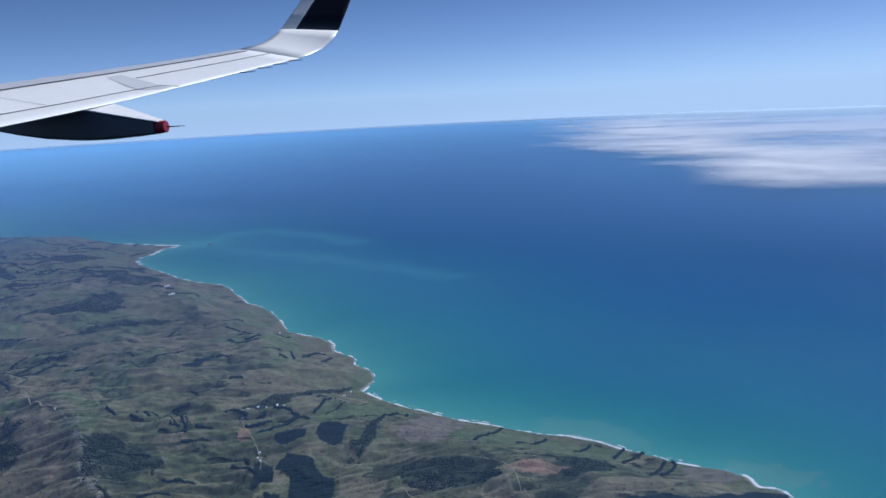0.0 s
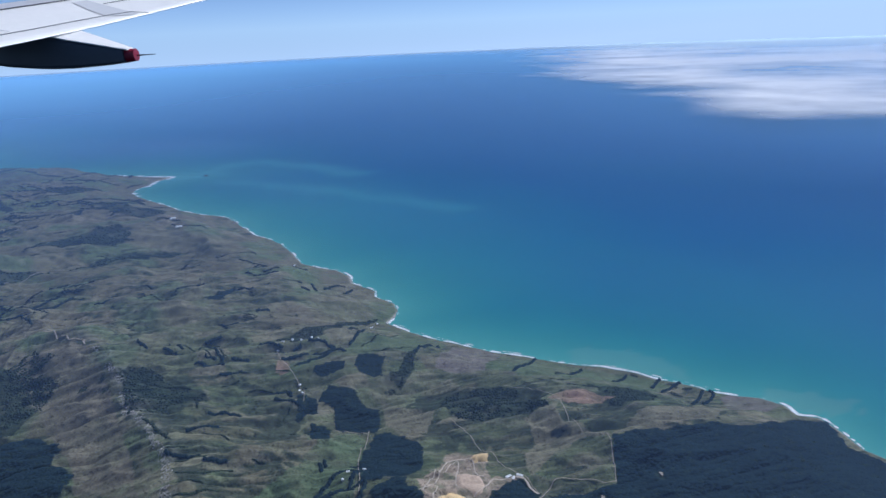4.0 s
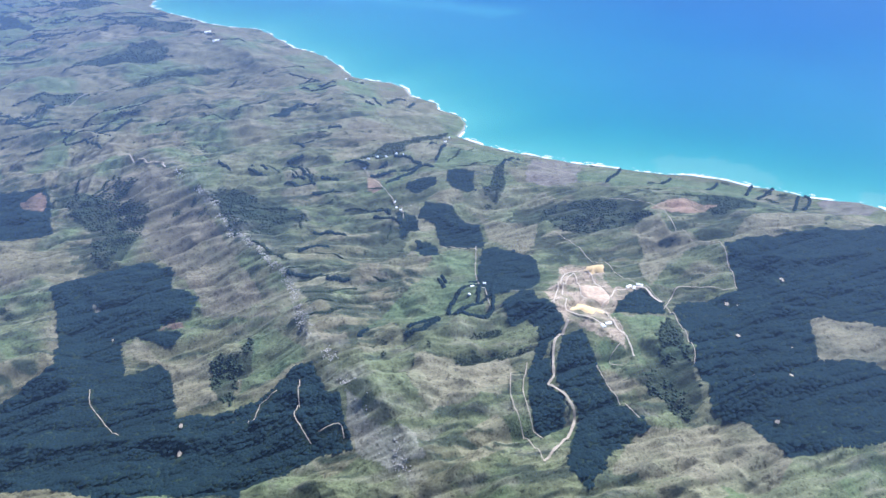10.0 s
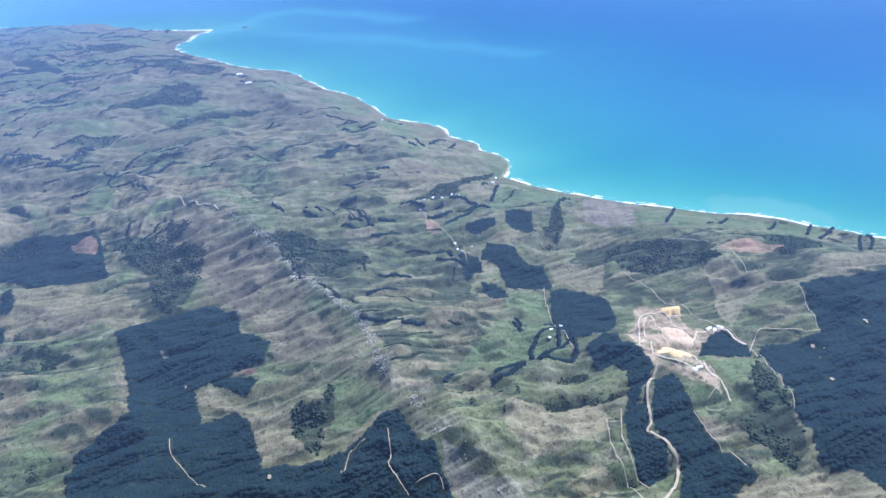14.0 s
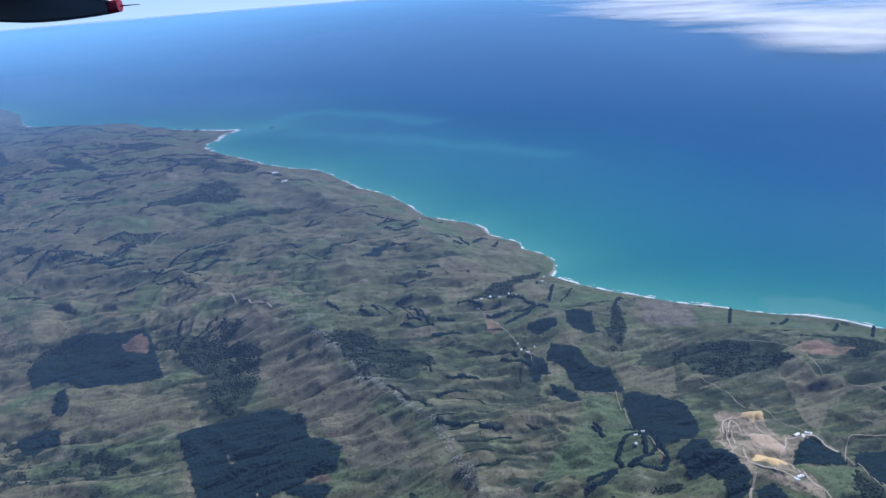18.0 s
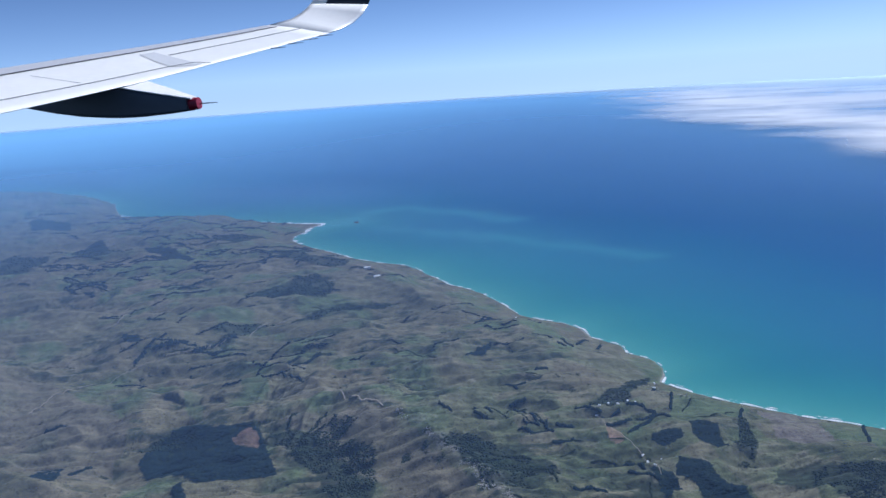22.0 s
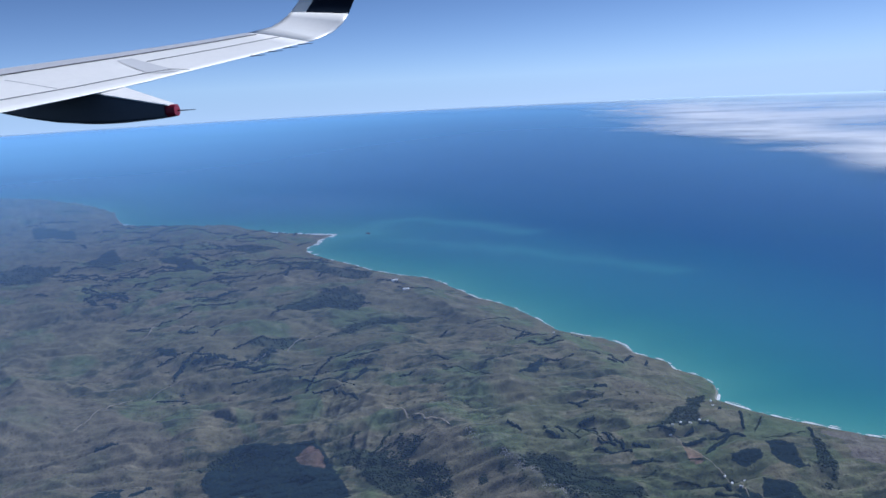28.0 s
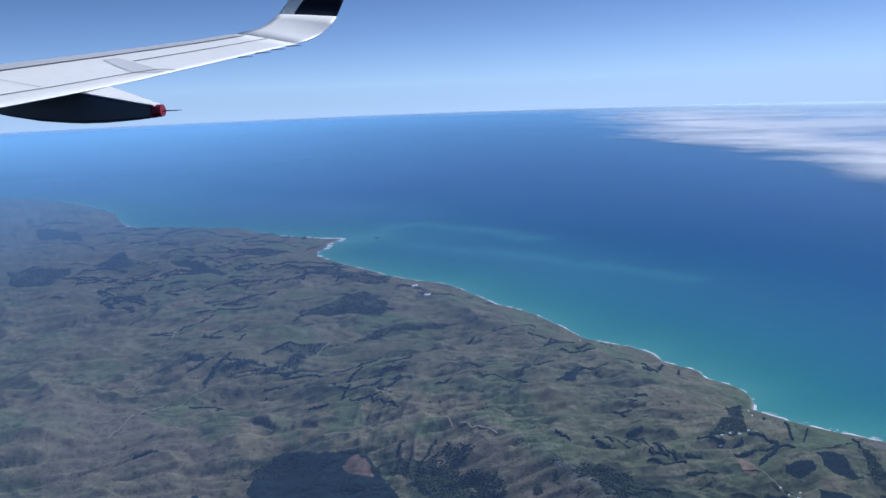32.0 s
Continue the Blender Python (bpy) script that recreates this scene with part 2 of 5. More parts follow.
# ---- the lie of the land: 1 unit stands for about 1.4 km ----
EARTH = 4500.0  # the globe's radius on that scale


def drop(x, y):
    """How far the round earth falls away below the level plane."""
    return (x * x + y * y) / (2 * EARTH)


COAST_NEAR = [(21.10, -11.89), (12.46, -2.93), (7.85, 1.66), (6.17, 3.53), (5.69, 4.52), (5.69, 4.84), (5.66, 5.06), (5.52, 5.16), (5.51, 5.34),
              (5.38, 5.52), (5.11, 5.67), (4.96, 5.83), (4.78, 6.01), (4.62, 6.14), (4.50, 6.30), (4.27, 6.49), (3.98, 6.66),
              (3.75, 6.83), (3.53, 6.99), (3.30, 7.14), (3.08, 7.34), (2.83, 7.58), (2.59, 7.82), (2.36, 8.08), (2.24, 8.26)]
COAST_MID = [(2.20, 8.35), (2.31, 8.54), (2.38, 8.75), (2.35, 9.00), (2.23, 9.24), (2.15, 9.36), (2.15, 9.62), (1.98, 9.86),
             (1.86, 10.01), (1.82, 10.42), (1.65, 10.70), (1.34, 10.97), (1.16, 11.22), (1.04, 11.63), (0.94, 12.09), (0.79, 12.50),
             (0.54, 12.97), (0.27, 13.36), (-0.10, 14.38), (-0.31, 14.84), (-0.86, 15.31), (-1.38, 15.96), (-1.81, 16.59), (-2.21, 17.23)]
COAST_FAR = [(-2.56, 17.78), (-2.79, 18.20), (-2.75, 18.78), (-2.60, 19.10), (-2.57, 19.54), (-2.25, 20.06), (-2.78, 20.34), (-4.29, 21.28),
             (-5.92, 22.22), (-7.70, 23.49), (-8.49, 24.28), (-8.92, 25.56), (-9.43, 27.05), (-10.48, 28.73), (-11.72, 30.29), (-13.60, 31.66),
             (-16.01, 32.54), (-24.15, 33.18)]
RIDGE = [(-2.26, 8.13), (-1.28, 7.79), (-0.90, 7.51), (-0.60, 7.00), (-0.42, 6.52), (-0.22, 6.04), (0.29, 4.91), (0.39, 4.38), (0.55, 3.90),
         (0.73, 3.33), (0.92, 2.84), (1.32, 2.01)]


def lattice(i, j, seed):
    """A repeatable value from 0 to 1 for each lattice point."""
    n = (i.astype(np.int64) * 374761393 + j.astype(np.int64) * 668265263 + seed * 974711) & 0xFFFFFFFF
    n = ((n ^ (n >> 13)) * 1274126177) & 0xFFFFFFFF
    return ((n ^ (n >> 16)) & 0xFFFF) / 65535.0


def smooth_noise(x, y, seed=0):
    i, j = np.floor(x), np.floor(y)
    u, v = x - i, y - j
    u, v = u * u * u * (u * (u * 6 - 15) + 10), v * v * v * (v * (v * 6 - 15) + 10)
    a, b = lattice(i, j, seed), lattice(i + 1, j, seed)
    c, d = lattice(i, j + 1, seed), lattice(i + 1, j + 1, seed)
    return (a + (b - a) * u) * (1 - v) + (c + (d - c) * u) * v


def layered(x, y, octaves, seed=0):
    total, weight, size = 0.0, 1.0, 0.0
    for n in range(octaves):
        turn = 0.6 * n
        p, q = x * math.cos(turn) - y * math.sin(turn), x * math.sin(turn) + y * math.cos(turn)
        total = total + weight * smooth_noise(p * 2**n + 17.3 * n, q * 2**n - 9.1 * n, seed + n)
        size, weight = size + weight, weight * 0.5
    return total / size


def ridged(x, y, octaves, seed=0, swing=0.5):
    total, weight, size = 0.0, 1.0, 0.0
    for n in range(octaves):
        turn = swing * n
        p, q = x * math.cos(turn) - y * math.sin(turn), x * math.sin(turn) + y * math.cos(turn)
        r = 1 - np.abs(2 * smooth_noise(p * 2**n + 31.7 * n, q * 2**n + 5.3 * n, seed + n) - 1)
        total = total + weight * r * r
        size, weight = size + weight, weight * 0.5
    return total / size


def away(x, y, line):
    """The distance to a line of points, the side of it (+1: to its left) and how far along it."""
    best = np.full(np.shape(x), 1e9)
    side, along = np.zeros(np.shape(x)), np.zeros(np.shape(x))
    for n in range(len(line) - 1):
        (ax, ay), (bx, by) = line[n], line[n + 1]
        dx, dy = bx - ax, by - ay
        t = np.clip(((x - ax) * dx + (y - ay) * dy) / (dx * dx + dy * dy), 0, 1)
        px, py = x - ax - t * dx, y - ay - t * dy
        d = px * px + py * py
        near = d < best
        best = np.where(near, d, best)
        side = np.where(near, np.sign(dx * (y - ay) - dy * (x - ax)), side)
        along = np.where(near, n + t, along)
    return np.sqrt(best), side, along


VALLEY = [(-6.05, 7.01), (-4.84, 7.97), (-4.70, 8.63), (-4.27, 9.23), (-3.90, 9.40), (-3.46, 9.58), (-3.04, 10.18), (-2.83, 10.41), (-2.29, 11.02), (-1.88, 11.23), (-1.14, 11.26), (-0.69, 11.57), (0.09, 12.33)]
RIDGE_RUN = np.r_[0, np.cumsum(np.hypot(*np.diff(np.array(RIDGE), axis=0).T))]
COAST = COAST_NEAR + COAST_MID + COAST_FAR


def inland(x, y):
    """How far a place lies from the shore, in km: positive on land."""
    d, _, _ = away(x, y, COAST)
    return np.where(inside(np.asarray(x, float), np.asarray(y, float), COAST + [(-400, 60), (-400, -400), (400, -400)]), d, -d)


def ground_height(x, y, d=None, hollow=False):
    """The height of the land, in km; with hollow, also how far a place lies down in a gully."""
    x, y = np.asarray(x, float), np.asarray(y, float)
    d = inland(x, y) if d is None else d
    rough = 0.012 * (smooth_noise(x * 9, y * 9, 5) - 0.5) + 0.05 * np.clip(y / 20, 0, 1) * (smooth_noise(x * 2.2, y * 2.2, 6) - 0.5)
    d = d + rough * 2
    q = np.clip(d, 0, None)
    bluff = 0.012 * np.clip(d / 0.03, -1, 1) * (0.5 + smooth_noise(x * 2, y * 2, 8))
    rise = 0.3 * (1 - np.exp(-((np.clip(q - 0.2, 0, None) / 0.6) ** 1.5))) + 0.022 * np.clip(q / 0.2, 0, 1)
    wx, wy = x + 0.35 * (layered(x * 0.9, y * 0.9, 2, 40) - 0.5), y + 0.35 * (layered(x * 0.9, y * 0.9, 2, 50) - 0.5)
    swell = np.clip(q / 1.6, 0, 1)
    hills = 0.3 * swell * (layered(wx * 0.55, wy * 0.55, 3, 60) - 0.5)
    spurs = 0.17 * np.clip(q / 1.2 - 0.12, 0, 1) * (ridged(wx * 0.6 + 0.3 * wy, wy * 1.25, 4, 70) - 0.42)
    wander = 0.16 * (layered(x * 2.2, y * 2.2, 3, 90) - 0.5)
    r, side, along = away(x + wander, y + wander, RIDGE)
    run = np.interp(along, np.arange(len(RIDGE)), RIDGE_RUN)
    steep = np.where(side > 0, 0.75, 0.34)
    crest = 0.15 * np.exp(-((r / steep) ** 1.25)) * np.clip(1.25 - np.abs(along - 4.5) / 8, 0.3, 1)
    flank = np.exp(-((r - 0.5) / 0.8) ** 2)
    ribs = 0.075 * flank * (ridged(run * 4.2 + 1.2 * wander + np.where(side > 0, 0.9, 0.25) * r, r * 0.8 + 7 * (side > 0), 4, 93) - 0.42) * np.clip(r / 0.12, 0, 1)
    ux, uy = x + 0.3 * (wx - x), y + 0.3 * (wy - y)
    tilt = uy - 0.16 * ux  # the folds run inland from the shore, a little aslant
    folds = 0.12 * swell * (0.42 - ridged(ux * 0.7 + 0.25 * tilt, tilt * 3.4, 3, 95, 0.06))
    rills = 0.035 * np.clip(q / 0.5, 0, 1) * (0.42 - ridged(ux * 1.5 + 0.6 * tilt, tilt * 8.5, 3, 97, 0.05))
    flutes = 0.014 * np.clip(q / 0.35 - 0.2, 0, 1) * np.clip((15 - y) / 5, 0, 1) * (0.4 - ridged(ux * 4.0 + 1.5 * tilt, tilt * 19, 2, 99, 0.1))
    vale, _, _ = away(x + wander, y + wander, VALLEY)
    vale = -0.11 * np.clip(q / 0.8, 0, 1) * np.exp(-((vale / 0.55) ** 2))
    z = -drop(x, y) + vale + flutes + bluff + rise + hills + spurs + crest + ribs + folds + rills
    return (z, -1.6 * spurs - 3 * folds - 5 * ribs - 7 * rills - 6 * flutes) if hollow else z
# ---- where the woods, hedges, roads and fields lie ----
WOODS = [
    ("pine_plantation", [(3.66, 4.70), (3.97, 4.76), (4.27, 4.77), (4.54, 4.76), (4.46, 4.79), (4.87, 4.75), (5.40, 5.06), (5.68, 4.97), (5.58, 4.54), (6.30, 3.25), (5.32, 2.19), (4.21, 2.47), (2.90, 2.47), (2.85, 2.81), (2.81, 2.88), (2.72, 2.96), (2.76, 3.13), (2.75, 3.29), (2.83, 3.45), (2.88, 3.89), (2.93, 4.01), (3.04, 4.10), (3.47, 4.13)],
     "vast dark green pine plantation running down to the sea", 0.018),
    ("pine_wood", [(1.80, 6.56), (1.86, 6.54), (2.04, 6.54), (1.97, 6.24), (1.99, 6.17), (1.82, 6.23), (1.74, 6.37)],
     "dark pine block on the farm flats", 0.016),
    ("pine_wood", [(1.39, 6.42), (1.65, 6.38), (1.64, 6.30), (1.42, 6.21), (1.36, 6.29)],
     "small dark pine block among paddocks", 0.016),
    ("pine_wood", [(1.49, 6.02), (1.71, 5.98), (1.75, 5.88), (1.91, 5.73), (1.90, 5.44), (1.84, 5.27), (1.61, 5.38), (1.52, 5.48), (1.52, 5.76), (1.39, 5.83)],
     "dense dark pine wood above a white track", 0.016),
    ("pine_wood", [(1.21, 5.94), (1.38, 5.86), (1.38, 5.69), (1.20, 5.54), (1.22, 5.76), (1.22, 5.84)],
     "narrow dark pine wood beside pasture", 0.016),
    ("pine_wood", [(1.33, 5.50), (1.48, 5.47), (1.47, 5.08), (1.41, 4.98), (1.30, 5.32)],
     "small dark pine wood in green pasture", 0.016),
    ("pine_wood", [(1.84, 5.27), (1.94, 5.28), (2.05, 5.12), (2.19, 4.87), (2.13, 4.55), (1.99, 4.38), (1.83, 4.26), (1.66, 4.27), (1.68, 4.59), (1.67, 4.71), (1.76, 4.98)],
     "broad dark pine wood beside the quarry", 0.016),
    ("pine_wood", [(1.74, 4.10), (1.89, 4.23), (2.01, 4.37), (1.98, 4.14), (2.05, 4.03), (2.11, 3.86), (1.98, 3.69), (1.84, 3.51), (1.79, 3.53), (1.90, 3.70), (1.92, 3.87), (1.89, 3.96), (1.76, 3.94)],
     "hooked dark pine wood below the quarry", 0.016),
    ("pine_wood", [(1.78, 3.51), (1.92, 3.54), (1.82, 3.28), (1.89, 3.16), (1.84, 3.04), (1.68, 2.94), (1.67, 3.15), (1.75, 3.48)],
     "dark pine strip beside the quarry road", 0.016),
    ("pine_wood", [(2.05, 3.70), (2.17, 3.71), (2.18, 3.36), (2.21, 3.12), (2.31, 2.91), (2.19, 2.87), (2.01, 2.71), (1.80, 2.49), (1.75, 2.66), (1.82, 2.84), (1.97, 3.08), (1.88, 3.27), (1.94, 3.47)],
     "dark pine wedge beside the quarry road", 0.016),
    ("native_scrub", [(2.50, 5.81), (3.06, 5.84), (3.28, 5.39), (3.33, 5.26), (3.05, 5.24), (2.69, 5.21), (2.55, 5.32), (2.41, 5.63)],
     "rough dark olive scrub on rolling slopes", 0.021),
    ("pine_wood", [(2.59, 4.17), (2.79, 4.31), (2.92, 4.15), (2.87, 3.97), (2.66, 3.94), (2.48, 3.97)],
     "dark pine wood next to the quarry works", 0.016),
    ("native_scrub", [(3.55, 5.64), (4.01, 5.80), (4.38, 5.77), (4.39, 5.45), (3.82, 5.18), (3.87, 5.65)],
     "dark scrub behind the coastal paddocks", 0.021),
    ("pine_plantation", [(-1.56, 5.43), (-1.24, 5.51), (-0.99, 5.65), (-0.62, 5.42), (-0.60, 5.13), (-0.37, 4.88), (-0.41, 4.70), (-0.56, 4.66), (-0.66, 4.61), (-0.45, 4.53), (-0.52, 4.43), (-0.72, 4.52), (-0.77, 4.57), (-0.89, 4.53), (-0.81, 4.21), (-0.59, 4.30), (-0.49, 4.08), (-0.40, 3.63), (-0.05, 3.56), (0.01, 2.89), (-1.46, 3.21), (-1.58, 4.11), (-1.26, 4.32), (-1.42, 5.01)],
     "huge blue-black pine plantation in the hill valley", 0.016),
    ("pine_plantation", [(-0.04, 3.56), (0.18, 3.67), (0.36, 3.81), (0.45, 3.80), (0.53, 3.46), (0.60, 3.39), (0.61, 3.24), (0.64, 3.05), (0.44, 3.09), (-0.06, 2.94)],
     "dark pine plantation cut by pale logging tracks", 0.016),
    ("native_scrub", [(-0.20, 4.11), (-0.01, 4.05), (0.03, 4.21), (0.14, 4.19), (0.06, 4.02), (-0.04, 3.73), (-0.06, 3.65), (-0.16, 3.68), (-0.23, 3.98)],
     "dark scrub tongue in a grassy clearing", 0.019),
    ("pine_plantation", [(-3.17, 7.20), (-3.10, 7.54), (-2.90, 7.77), (-2.51, 7.63), (-2.17, 7.58), (-2.10, 7.44), (-1.98, 7.01), (-1.84, 6.51), (-2.40, 6.49), (-2.95, 6.65)],
     "dark pine plantation with a reddish felled patch", 0.02),
    ("pine_wood", [(-2.64, 6.33), (-2.60, 6.42), (-2.49, 6.06), (-2.52, 5.99), (-2.60, 6.01), (-2.62, 6.14)],
     "small crescent of dark pines on bare hills", 0.02),
    ("pine_wood", [(-2.81, 5.85), (-2.63, 5.87), (-2.50, 5.82), (-2.46, 5.63), (-2.58, 5.48), (-2.76, 5.68)],
     "dark pine wood low on bare hills", 0.02),
    ("pine_wood", [(-4.08, 7.23), (-3.94, 7.26), (-3.85, 7.18), (-3.81, 6.87), (-4.01, 6.86)],
     "small dark pine wood on bare hills", 0.028),
    ("pine_wood", [(0.03, 8.66), (0.16, 8.81), (0.41, 9.09), (0.35, 8.85), (0.19, 8.64)],
     "dark leaf-shaped pine wood on open hills", 0.028),
    ("pine_wood", [(-4.31, 10.66), (-4.06, 10.53), (-3.99, 10.28), (-4.19, 10.33)],
     "square dark pine block on distant hills", 0.035),
    ("pine_wood", [(-5.82, 16.99), (-5.44, 16.88), (-4.94, 16.48), (-4.38, 15.71), (-4.48, 15.42), (-4.95, 15.91), (-5.49, 16.50)],
     "long dark pine wood on a distant hill", 0.05),
    ("native_scrub", [(-2.91, 12.14), (-2.65, 12.54), (-2.15, 12.80), (-1.62, 12.17), (-2.25, 12.10), (-2.77, 12.12)],
     "streaky dark scrub on a distant slope", 0.05),
    ("native_scrub", [(0.99, 6.95), (1.18, 7.18), (1.43, 7.39), (1.83, 8.27), (2.12, 8.43), (1.72, 7.74), (1.36, 6.94), (1.18, 6.86)],
     "grey-green trees around the seaside village", 0.02),
    ("native_scrub", [(-3.20, 10.64), (-2.96, 10.75), (-2.72, 10.93), (-2.26, 10.93), (-2.70, 10.62), (-2.89, 10.03), (-2.99, 10.13), (-2.91, 10.54)],
     "dark trees along a distant valley stream", 0.036),
    ("native_scrub", [(-2.18, 10.98), (-1.95, 11.41), (-1.61, 11.65), (-1.16, 11.76), (-0.72, 11.89), (-0.68, 11.83), (-1.17, 11.62), (-1.61, 11.48), (-1.93, 11.19)],
     "dark winding trees along a distant stream", 0.036),
    ("native_scrub", [(-2.91, 12.14), (-2.76, 12.51), (-2.32, 12.99), (-1.86, 13.18), (-1.56, 12.57), (-1.70, 11.95), (-2.29, 12.17)],
     "dark streaky trees on a distant slope", 0.04),
    ("native_scrub", [(-2.89, 7.72), (-2.66, 7.56), (-3.02, 7.43), (-3.39, 7.46)],
     "dark scrub above the plantation", 0.026),
    ("native_scrub", [(-1.68, 7.21), (-1.32, 7.36), (-1.06, 7.16), (-1.23, 7.04), (-1.50, 6.97), (-1.68, 6.73), (-1.73, 6.80)],
     "dark scrub in steep gullies under the ridge", 0.022),
    ("native_scrub", [(-7.21, 17.06), (-6.69, 17.28), (-6.40, 17.00), (-5.84, 16.64), (-6.11, 16.73), (-6.82, 16.49)],
     "dark hedges on hazy far hills", 0.05),
    ("native_scrub", [(-8.83, 17.00), (-8.39, 17.28), (-8.20, 17.01), (-7.51, 16.62), (-7.75, 15.57), (-8.32, 15.73)],
     "dark woods on hazy far hills", 0.06),
    ("native_scrub", [(-4.56, 17.30), (-3.93, 17.76), (-3.40, 17.75), (-3.70, 17.03), (-4.41, 17.22)],
     "dark hedges behind the cape", 0.06),
    ("native_scrub", [(-2.91, 15.81), (-2.50, 16.03), (-1.68, 14.79), (-1.18, 14.95), (-1.65, 14.27), (-2.40, 14.68)],
     "dark scrub along the distant shore", 0.05),
    ("pine_wood", [(-10.25, 22.61), (-9.00, 21.97), (-8.35, 20.12), (-9.67, 21.05)],
     "far dark wood under haze", 0.08),
    ("pine_wood", [(-7.19, 17.26), (-6.81, 17.77), (-6.46, 17.05), (-7.02, 16.99)],
     "far dark wood on hazy hills", 0.07),
    ("native_scrub", [(2.07, 6.33), (2.14, 6.30), (2.42, 7.00), (2.26, 6.18), (2.13, 6.02), (2.04, 6.16)],
     "dark scrub in a coastal gully", 0.02),
    ("native_scrub", [(-0.39, 6.55), (-0.06, 6.44), (0.03, 5.84), (-0.13, 5.83), (-0.28, 6.39)],
     "dark scrub under the limestone ridge", 0.02),
    ("native_scrub", [(-0.46, 6.59), (-0.08, 6.48), (0.01, 6.31), (0.41, 5.99), (0.47, 5.88), (0.13, 5.63), (-0.15, 5.61), (-0.26, 6.05)],
     "dense dark scrub in the lee of the ridge", 0.02),
    ("native_scrub", [(-2.00, 7.34), (-1.81, 7.35), (-1.00, 6.70), (-0.99, 5.88), (-1.08, 5.72), (-1.25, 5.57), (-1.49, 6.44)],
     "dark broken scrub on steep gullied slopes", 0.021),
    ("native_scrub", [(3.03, 4.06), (2.83, 3.87), (2.79, 3.49), (2.73, 3.29), (2.69, 3.02), (2.50, 2.95), (2.41, 3.23), (2.31, 3.29), (2.55, 3.35), (2.67, 3.67)],
     "dark open scrub beside the plantation edge", 0.021),
]
BELTS = [
    [(3.62, 6.84), (3.22, 6.15)],
    [(3.99, 6.44), (3.63, 6.13)],
    [(4.38, 6.23), (4.15, 5.98)],
    [(4.67, 6.10), (4.50, 5.90)],
    [(4.82, 5.98), (4.54, 5.77)],
    [(5.00, 5.74), (4.99, 5.64), (4.75, 5.37)],
    [(4.93, 5.74), (4.64, 5.34)],
    [(2.32, 6.68), (2.68, 7.37)],
    [(1.21, 6.44), (1.53, 6.72), (1.67, 6.69)],
    [(0.76, 6.06), (1.10, 5.98), (1.16, 5.93)],
    [(1.72, 6.81), (1.89, 7.22)],
    [(-1.92, 9.09), (-1.50, 9.39)],
    [(-3.20, 9.96), (-2.79, 10.36)],
    [(-3.73, 10.05), (-3.26, 10.11)],
    [(0.73, 8.08), (0.86, 8.10)],
    [(0.37, 7.75), (0.45, 7.62)],
    [(1.48, 9.26), (1.75, 9.73)],
    [(1.32, 9.41), (1.39, 9.09)],
    [(1.73, 9.25), (1.85, 9.51)],
    [(0.29, 7.11), (0.40, 7.01)],
    [(0.42, 6.86), (0.52, 6.58)],
    [(0.61, 6.60), (0.75, 6.59)],
    [(1.62, 4.67), (1.70, 4.66)],
    [(1.06, 3.88), (1.17, 3.91)],
    [(1.17, 3.91), (1.29, 4.01)],
    [(1.40, 4.70), (1.42, 4.53)],
    [(0.76, 3.95), (0.82, 4.00)],
    [(-3.94, 9.88), (-3.74, 10.15), (-3.36, 10.15)],
    [(-3.24, 9.97), (-2.97, 9.94), (-2.61, 10.07)],
    [(-4.33, 8.04), (-4.10, 8.02)],
    [(1.21, 9.09), (1.30, 9.06)],
    [(-4.19, 11.50), (-3.91, 11.19)],
    [(-4.43, 13.23), (-3.88, 13.39), (-3.38, 13.70)],
    [(-6.12, 13.75), (-5.59, 13.39)],
    [(-6.11, 13.97), (-5.49, 13.74)],
    [(-2.03, 9.12), (-1.63, 9.46)],
    [(-3.76, 7.06), (-3.60, 7.19)],
    [(-2.00, 8.76), (-1.74, 8.31)],
    [(-4.26, 14.64), (-3.53, 14.87)],
    [(-3.04, 14.52), (-2.18, 16.50)],
    [(1.07, 6.61), (1.17, 6.62), (1.31, 6.68)],
    [(1.37, 6.70), (1.56, 6.77), (1.53, 6.84)],
    [(1.72, 7.29), (1.91, 7.61)],
    [(1.33, 6.86), (1.46, 6.88), (1.54, 6.80)],
    [(1.00, 6.71), (1.24, 6.81)],
    [(0.34, 7.73), (0.40, 7.70)],
    [(0.42, 7.70), (0.56, 7.75)],
    [(-0.05, 7.10), (0.09, 6.98)],
    [(0.29, 7.14), (0.44, 7.18)],
    [(0.35, 6.73), (0.45, 6.60)],
    [(-0.37, 7.20), (-0.27, 7.10)],
    [(0.36, 6.47), (0.54, 6.50)],
    [(0.52, 6.34), (0.70, 6.38)],
    [(1.79, 4.60), (1.67, 4.53), (1.56, 4.47), (1.42, 4.30), (1.38, 4.16), (1.38, 4.08), (1.42, 4.04)],
    [(1.42, 4.04), (1.52, 4.03), (1.62, 4.03), (1.69, 4.15), (1.73, 4.39), (1.79, 4.60)],
    [(1.42, 4.11), (1.55, 4.16), (1.71, 4.30)],
    [(1.67, 4.52), (1.60, 4.25)],
    [(1.08, 3.92), (1.17, 3.97), (1.28, 4.02)],
    [(1.43, 4.79), (1.44, 4.68)],
    [(0.85, 6.88), (1.06, 6.80)],
    [(0.27, 6.59), (0.54, 6.45)],
    [(-0.07, 6.94), (0.10, 6.90)],
    [(0.51, 5.59), (0.75, 5.59)],
    [(0.38, 5.27), (0.61, 5.33)],
    [(0.31, 4.81), (0.55, 4.76)],
    [(1.02, 5.88), (1.24, 5.78)],
    [(0.59, 4.71), (0.74, 4.71)],
]
